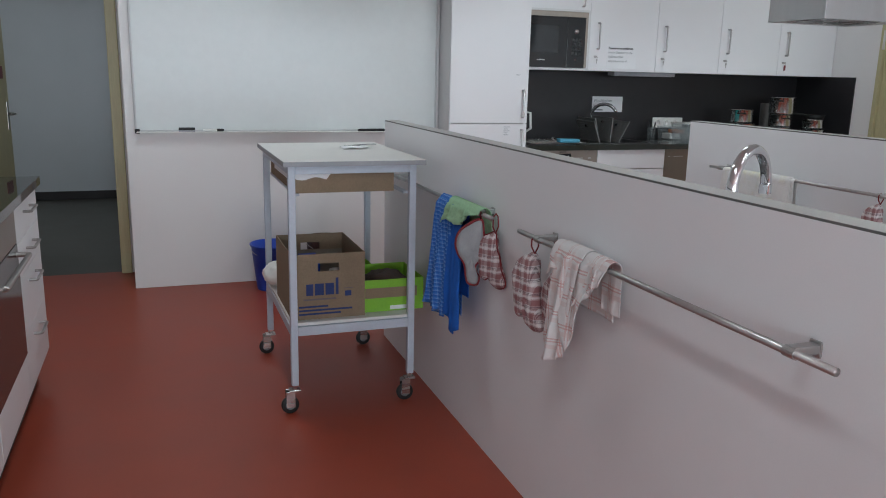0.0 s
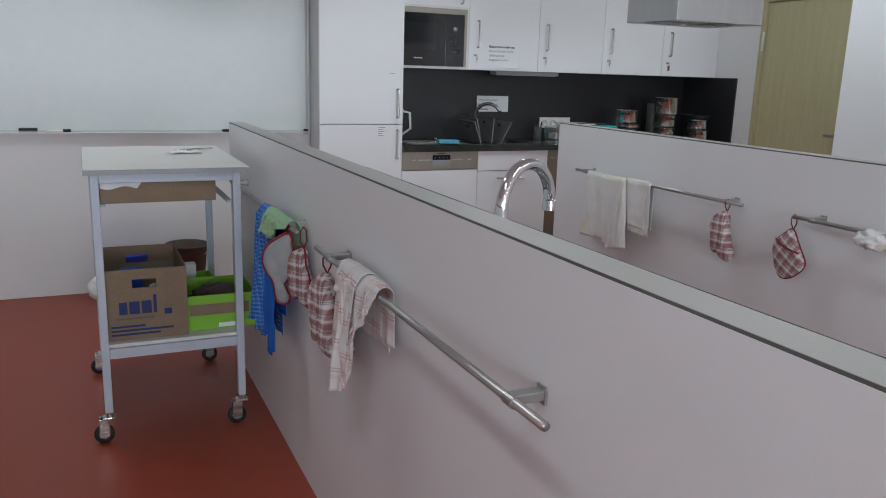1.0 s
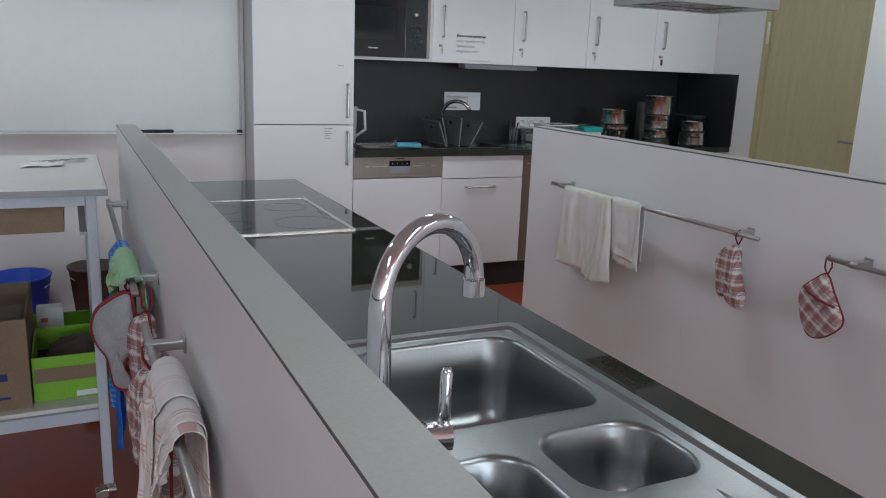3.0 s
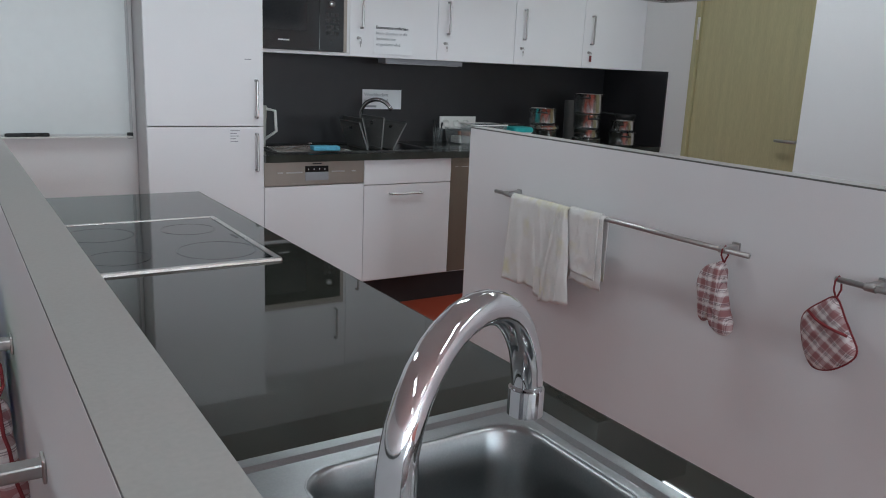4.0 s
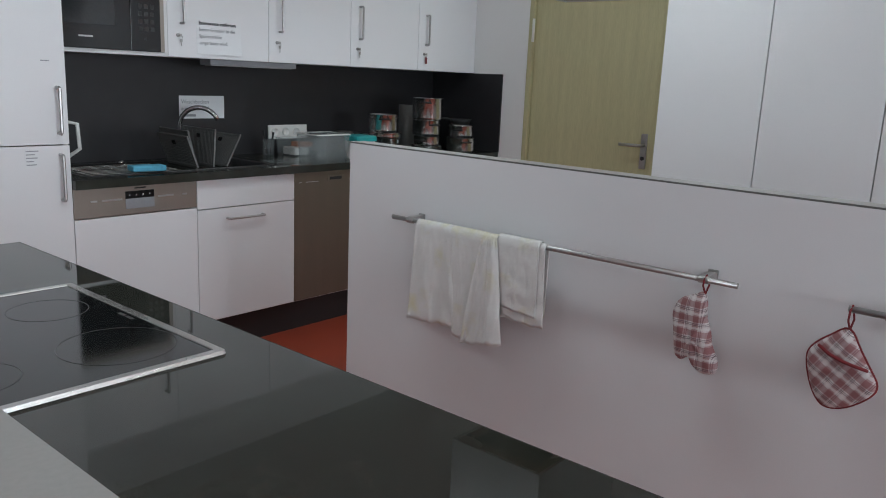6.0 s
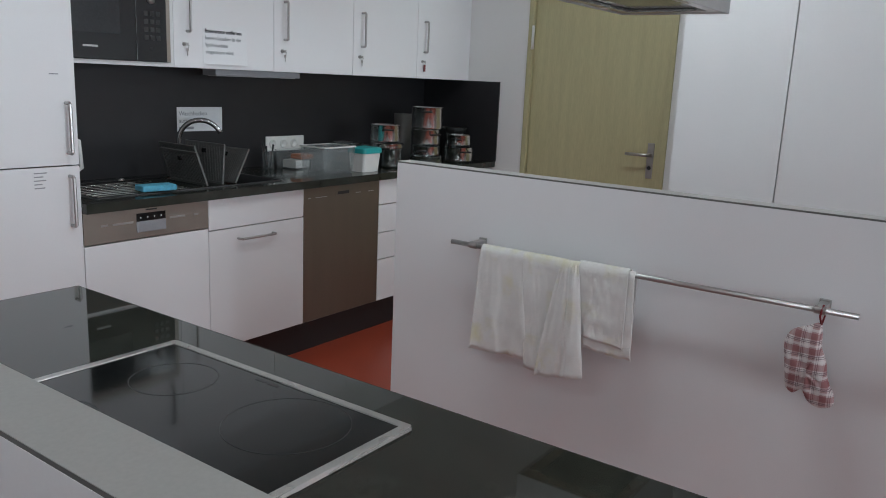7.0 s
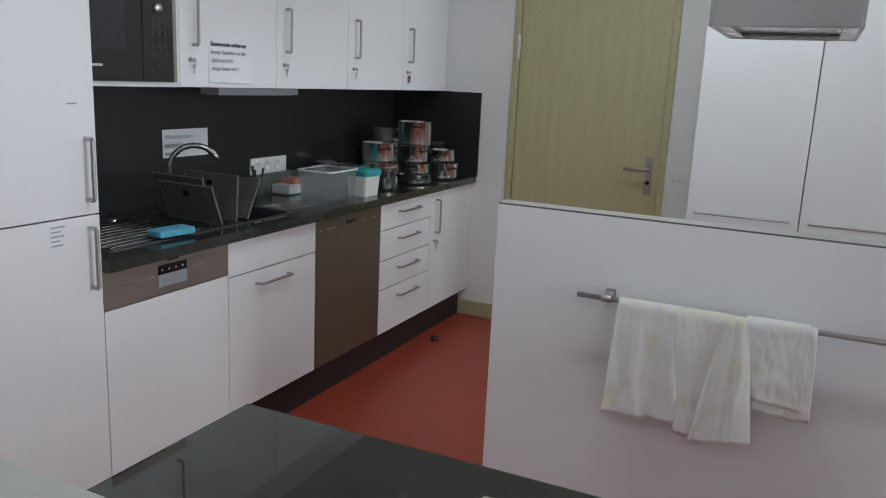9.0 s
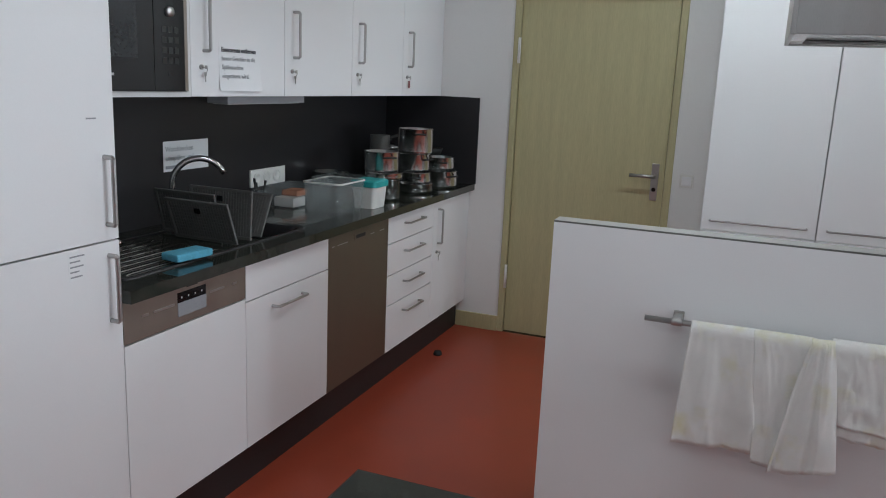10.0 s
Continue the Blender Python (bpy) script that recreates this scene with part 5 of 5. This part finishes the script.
# ---- cloths and oven mitts on the rails ----
def hang(name, label, category, material, xr, y0, y1, front_end, back_end, waves=2.5, amp=0.010, seed=0.0, bottom=None, nu=60, nv=48, z=ZR, gap=0.0125):
    """A cloth over a rail: back flap, turn over the bar, front flap with folds.
    front_end and back_end give the lower edge's height for u from 0 to 1; bottom gives the y range at the front's lower edge."""
    rr = gap
    b0, b1 = bottom if bottom else (y0, y1)

    def place(u, v):
        lf, lb = z - front_end(u), z - back_end(u)
        total = lf + lb + pi * rr
        s = v * total
        y = y0 + (y1 - y0) * u
        if s < lb:
            k = (lb - s) / lb
            return (xr + rr + 0.004 * sin(u * waves * 6 + seed) * k, y + 0.006 * k * sin(u * 9 + seed), z - (lb - s))
        if s < lb + pi * rr:
            a = (s - lb) / rr
            return (xr + rr * cos(a), y, z + rr * sin(a))
        d = s - lb - pi * rr
        k = d / lf
        w = u * waves * 2 * pi + seed + 0.5 * sin(k * 3 + seed)
        fold = amp * (0.35 + 0.65 * k) * (1 - abs(sin(w * 0.5)) ** 0.7 * 1.1 + 0.45 * sin(w * 2.15 + seed * 2.1 + k) + 0.5)
        yb = b0 + (b1 - b0) * u
        yy = y + (yb - y) * k ** 0.8 + 0.006 * k * sin(u * 11 + seed * 3)
        n = noise.noise(Vector((u * 5 + seed, k * 5, seed))) * 0.006 * k + noise.noise(Vector((u * 11 + seed, k * 7, seed))) * 0.0016
        return (xr - rr - max(0, fold) - n - 0.002, yy, z - d)

    bm = sheet(place, nu, nv, 0.0022)
    return solo(name, bm, M[material], label, category, smooth=True)


X2 = XR2
hang("kitchen_towel", "white cotton tea towel with yellowed hem, hanging on the rail", "towel", "whitecloth", X2, 7.345, 7.170, lambda u: 0.600 + 0.016 * u * u + 0.005 * noise.noise(Vector((u * 7, 1, 3))), lambda u: 0.66, 0.9, 0.011, 0.6, (7.360, 7.145))
hang("kitchen_towel", "white cotton tea towel, smooth middle fold hanging lower", "towel", "whitecloth", X2 - 0.006, 7.182, 7.035, lambda u: 0.582 + 0.03 * (u - 0.45) ** 2, lambda u: 0.68, 0.7, 0.010, 1.1, (7.152, 6.985), gap=0.0145)
hang("kitchen_towel", "white cotton tea towel folded to a narrow hanging fold", "towel", "whitecloth", X2 - 0.016, 7.040, 6.985, lambda u: 0.572 + 0.034 * u + 0.006 * noise.noise(Vector((u * 6, 2, 5))), lambda u: 0.70, 1.0, 0.014, 2.2, (7.105, 6.945), gap=0.0145)
hang("kitchen_towel", "white cotton tea towel folded flat over the rail", "towel", "whitecloth", X2, 6.990, 6.812, lambda u: 0.700 - 0.010 * u + 0.006 * noise.noise(Vector((u * 7, 4, 1))), lambda u: 0.72, 0.8, 0.005, 4.1, (6.972, 6.806))
hang("kitchen_towel", "white waffle cotton tea towel, upper layer of a folded pair", "towel", "whitecloth", X2 - 0.002, 6.990, 6.830, lambda u: 0.736 - 0.014 * u, lambda u: 0.80, 0.8, 0.004, 5.0, (6.978, 6.822), gap=0.0175)

X1 = XR1
hang("kitchen_towel", "white towel with pale red stripes slung over the rail", "towel", "stripe", X1 + 0.014, 5.70, 5.44, lambda u: 0.87 - 0.16 * max(0, 1 - abs(u - 0.55) / 0.30) + 0.03 * sin(u * 9), lambda u: 0.80, 1.6, 0.020, 1.0, (5.71, 5.44), gap=0.026)
hang("kitchen_towel", "white towel with pale red stripes, bunched at the rail end", "towel", "stripe", X1 + 0.012, 5.66, 5.52, lambda u: 0.625 + 0.05 * abs(u - 0.4), lambda u: 0.84, 1.0, 0.020, 3.4, (5.70, 5.585), gap=0.031)
hang("kitchen_towel", "white towel with pale red stripes, short flap on the rail", "towel", "stripe", X1 + 0.012, 5.50, 5.41, lambda u: 0.82 + 0.09 * u, lambda u: 0.82, 1.2, 0.012, 6.4, (5.54, 5.43), gap=0.024)
hang("cleaning_cloth", "blue dotted cleaning cloth hanging over the rail", "cloth", "bluecloth", X1, 6.66, 6.49, lambda u: 0.490 - 0.01 * u, lambda u: 0.50, 1.5, 0.018, 0.2, (6.76, 6.57), gap=0.018)
hang("cleaning_cloth", "plain blue cleaning cloth hanging to a point", "cloth", "plainblue", X1 - 0.006, 6.52, 6.41, lambda u: 0.445 + 0.10 * abs(u - 0.6), lambda u: 0.60, 1.0, 0.018, 2.0, (6.54, 6.38), gap=0.016)
hang("cleaning_cloth", "pale green dish cloth draped over the rail end", "cloth", "greencloth", X1, 6.54, 6.24, lambda u: 0.86 + 0.07 * u + 0.015 * sin(u * 8), lambda u: 0.87, 2.2, 0.018, 1.2, (6.60, 6.27), gap=0.024)
solo("dish_cloth", crumple(X2 - 0.006, 5.600, 0.928, 0.050, 0.42, 2.0, 0.62), M["whitecloth"], "crumpled white dish cloth on the rail", "cloth", smooth=True)


def padded(outline, thick, material, name, label, m, loop, trim=True, back=None, spin=0.0, bind=0.0032):
    """A quilted mitt or pot holder: an outline in y and z, padded in x, with a bound edge and a hanging loop."""
    t = thing(name, label, "oven mitt", group="oven mitts")
    t.matrix_world = m @ pose(0, 0, 0, spin, 0, 0)
    cs, sn = cos(radians(-spin)), sin(radians(-spin))
    outline = [(y * cs - z * sn, y * sn + z * cs) for y, z in outline]
    n = len(outline)
    # rounded outline
    pts = []
    for i in range(n):
        p0, p1, p2, p3 = [Vector(outline[(i + k - 1) % n]) for k in range(4)]
        for k in range(4):
            s = k / 4
            pts.append(0.5 * ((2 * p1) + (p2 - p0) * s + (2 * p0 - 5 * p1 + 4 * p2 - p3) * s * s + (3 * p1 - p0 - 3 * p2 + p3) * s ** 3))
    c = sum(pts, Vector((0, 0))) / len(pts)
    for side, mt in ((-1, material), (1, back or material)):
        rings = []
        for s, b in ((1.0, 0.0), (0.96, 0.45), (0.86, 0.8), (0.66, 0.95), (0.40, 1.0), (0.15, 1.02)):
            rings.append([(side * thick / 2 * b * (1 + 0.28 * noise.noise(Vector((p.x * 22, p.y * 22, s * 2)))), c.x + (p.x - c.x) * s, c.y + (p.y - c.y) * s) for p in pts])
        part("quilted_face", loft(rings, True), M[mt], t, smooth=True)
    if trim:
        part("binding", tube([(0, p.x, p.y) for p in pts + pts[:1]], bind, 8, caps=False), M["redtrim"], t, "dark red bound edge", True)
    ring = [(0, 0.0, -0.004), (-0.011, 0.004, 0.02), (-0.012, 0.003, loop), (0, 0.001, loop + 0.012), (0.011, 0.0, loop), (0.010, -0.004, 0.02), (0, 0.0, -0.004)]
    part("loop", tube([(x, y * cs - z * sn, y * sn + z * cs) for x, y, z in ring], 0.0026, 8), M["redtrim"], t, smooth=True)
    return t


def scaled(pts, cx, cy, k):
    return [(-(x - cx) * k, -(y - cy) * k) for x, y in pts]


MITT = [(465, 160), (474, 215), (478, 240), (492, 268), (505, 330), (528, 375), (524, 405), (490, 416), (460, 402), (440, 372), (428, 378), (412, 388), (392, 372), (385, 335), (378, 290), (372, 230), (392, 192), (430, 172)]
HOLDER = [(868, 260), (908, 320), (935, 362), (962, 410), (948, 450), (892, 498), (838, 514), (806, 494), (778, 440), (763, 372), (776, 332), (820, 290)]
k = 1 / 1085
padded(scaled(MITT, 465, 160, k * 0.95), 0.052, "plaid", "oven_mitt", "red and white plaid oven mitt hanging from the rail end", pose(X2, 6.308, 0.914), 0.036, trim=False)
holder = padded(scaled(HOLDER, 868, 258, k * 0.88), 0.040, "plaid", "pot_holder", "red and white plaid pot holder with dark red binding", pose(X2, 5.950, 0.902), 0.044, spin=32)
ca, sa = cos(radians(-32)), sin(radians(-32))
tape = [(-0.023, 0.058, -0.050), (-0.028, 0.030, -0.066), (-0.029, 0.000, -0.076), (-0.028, -0.030, -0.082), (-0.020, -0.056, -0.088)]
part("pocket_tape", tube([(x, y * ca - z * sa, y * sa + z * ca) for x, y, z in tape], 0.0042, 8), M["redtrim"], holder, "dark red tape across the pocket", True)
LINED = [(405, 335), (340, 370), (292, 420), (275, 490), (290, 560), (324, 620), (335, 700), (348, 745), (390, 752), (402, 705), (376, 660), (386, 620), (414, 580), (426, 500), (418, 400)]
padded([(-(x - 405) / 1500, -(y - 335) / 1750) for x, y in LINED], 0.030, "silver", "pot_holder", "pot holder with crumpled grey heatproof lining and red binding", pose(X1 - 0.010, 6.250, 0.934, 0, 0, 66), 0.014, back="plaid", bind=0.0058)
padded(scaled(MITT, 465, 160, k * 0.85), 0.045, "plaid", "oven_mitt", "red and white plaid oven mitt turned against the wall", pose(X1 + 0.026, 6.20, 0.895, 0, 0, 30), 0.055)
padded(scaled(MITT, 465, 160, k * 1.05), 0.055, "plaid", "oven_mitt", "red plaid oven mitt hanging beside the striped towel", pose(X1 - 0.002, 5.835, 0.905, 0, 0, 12), 0.040, trim=False)
padded(scaled(HOLDER, 868, 258, k * 0.9), 0.04, "plaid", "pot_holder", "red plaid pot holder behind the striped towel", pose(X1 + 0.02, 5.735, 0.87, 0, 0, -8), 0.080)


# ---- every thing's origin at the middle of its base ----
def settle(o):
    kids = [c for c in o.children_recursive if c.type == "MESH"] + ([o] if o.type == "MESH" else [])
    pts = [v.co for k in kids for v in k.data.vertices]
    if not pts:
        return
    lo = [min(p[i] for p in pts) for i in range(3)]
    hi = [max(p[i] for p in pts) for i in range(3)]
    c = Vector(((lo[0] + hi[0]) / 2, (lo[1] + hi[1]) / 2, lo[2]))
    for k in kids:
        if k.matrix_basis == Matrix.Identity(4):
            k.data.transform(Matrix.Translation(-c))
        else:
            k.matrix_basis = Matrix.Translation(-c) @ k.matrix_basis
    o.location = c


for o in [o for o in scene.objects if o.parent is None and o.type in ("MESH", "EMPTY") and o.matrix_basis == Matrix.Identity(4)]:
    settle(o)
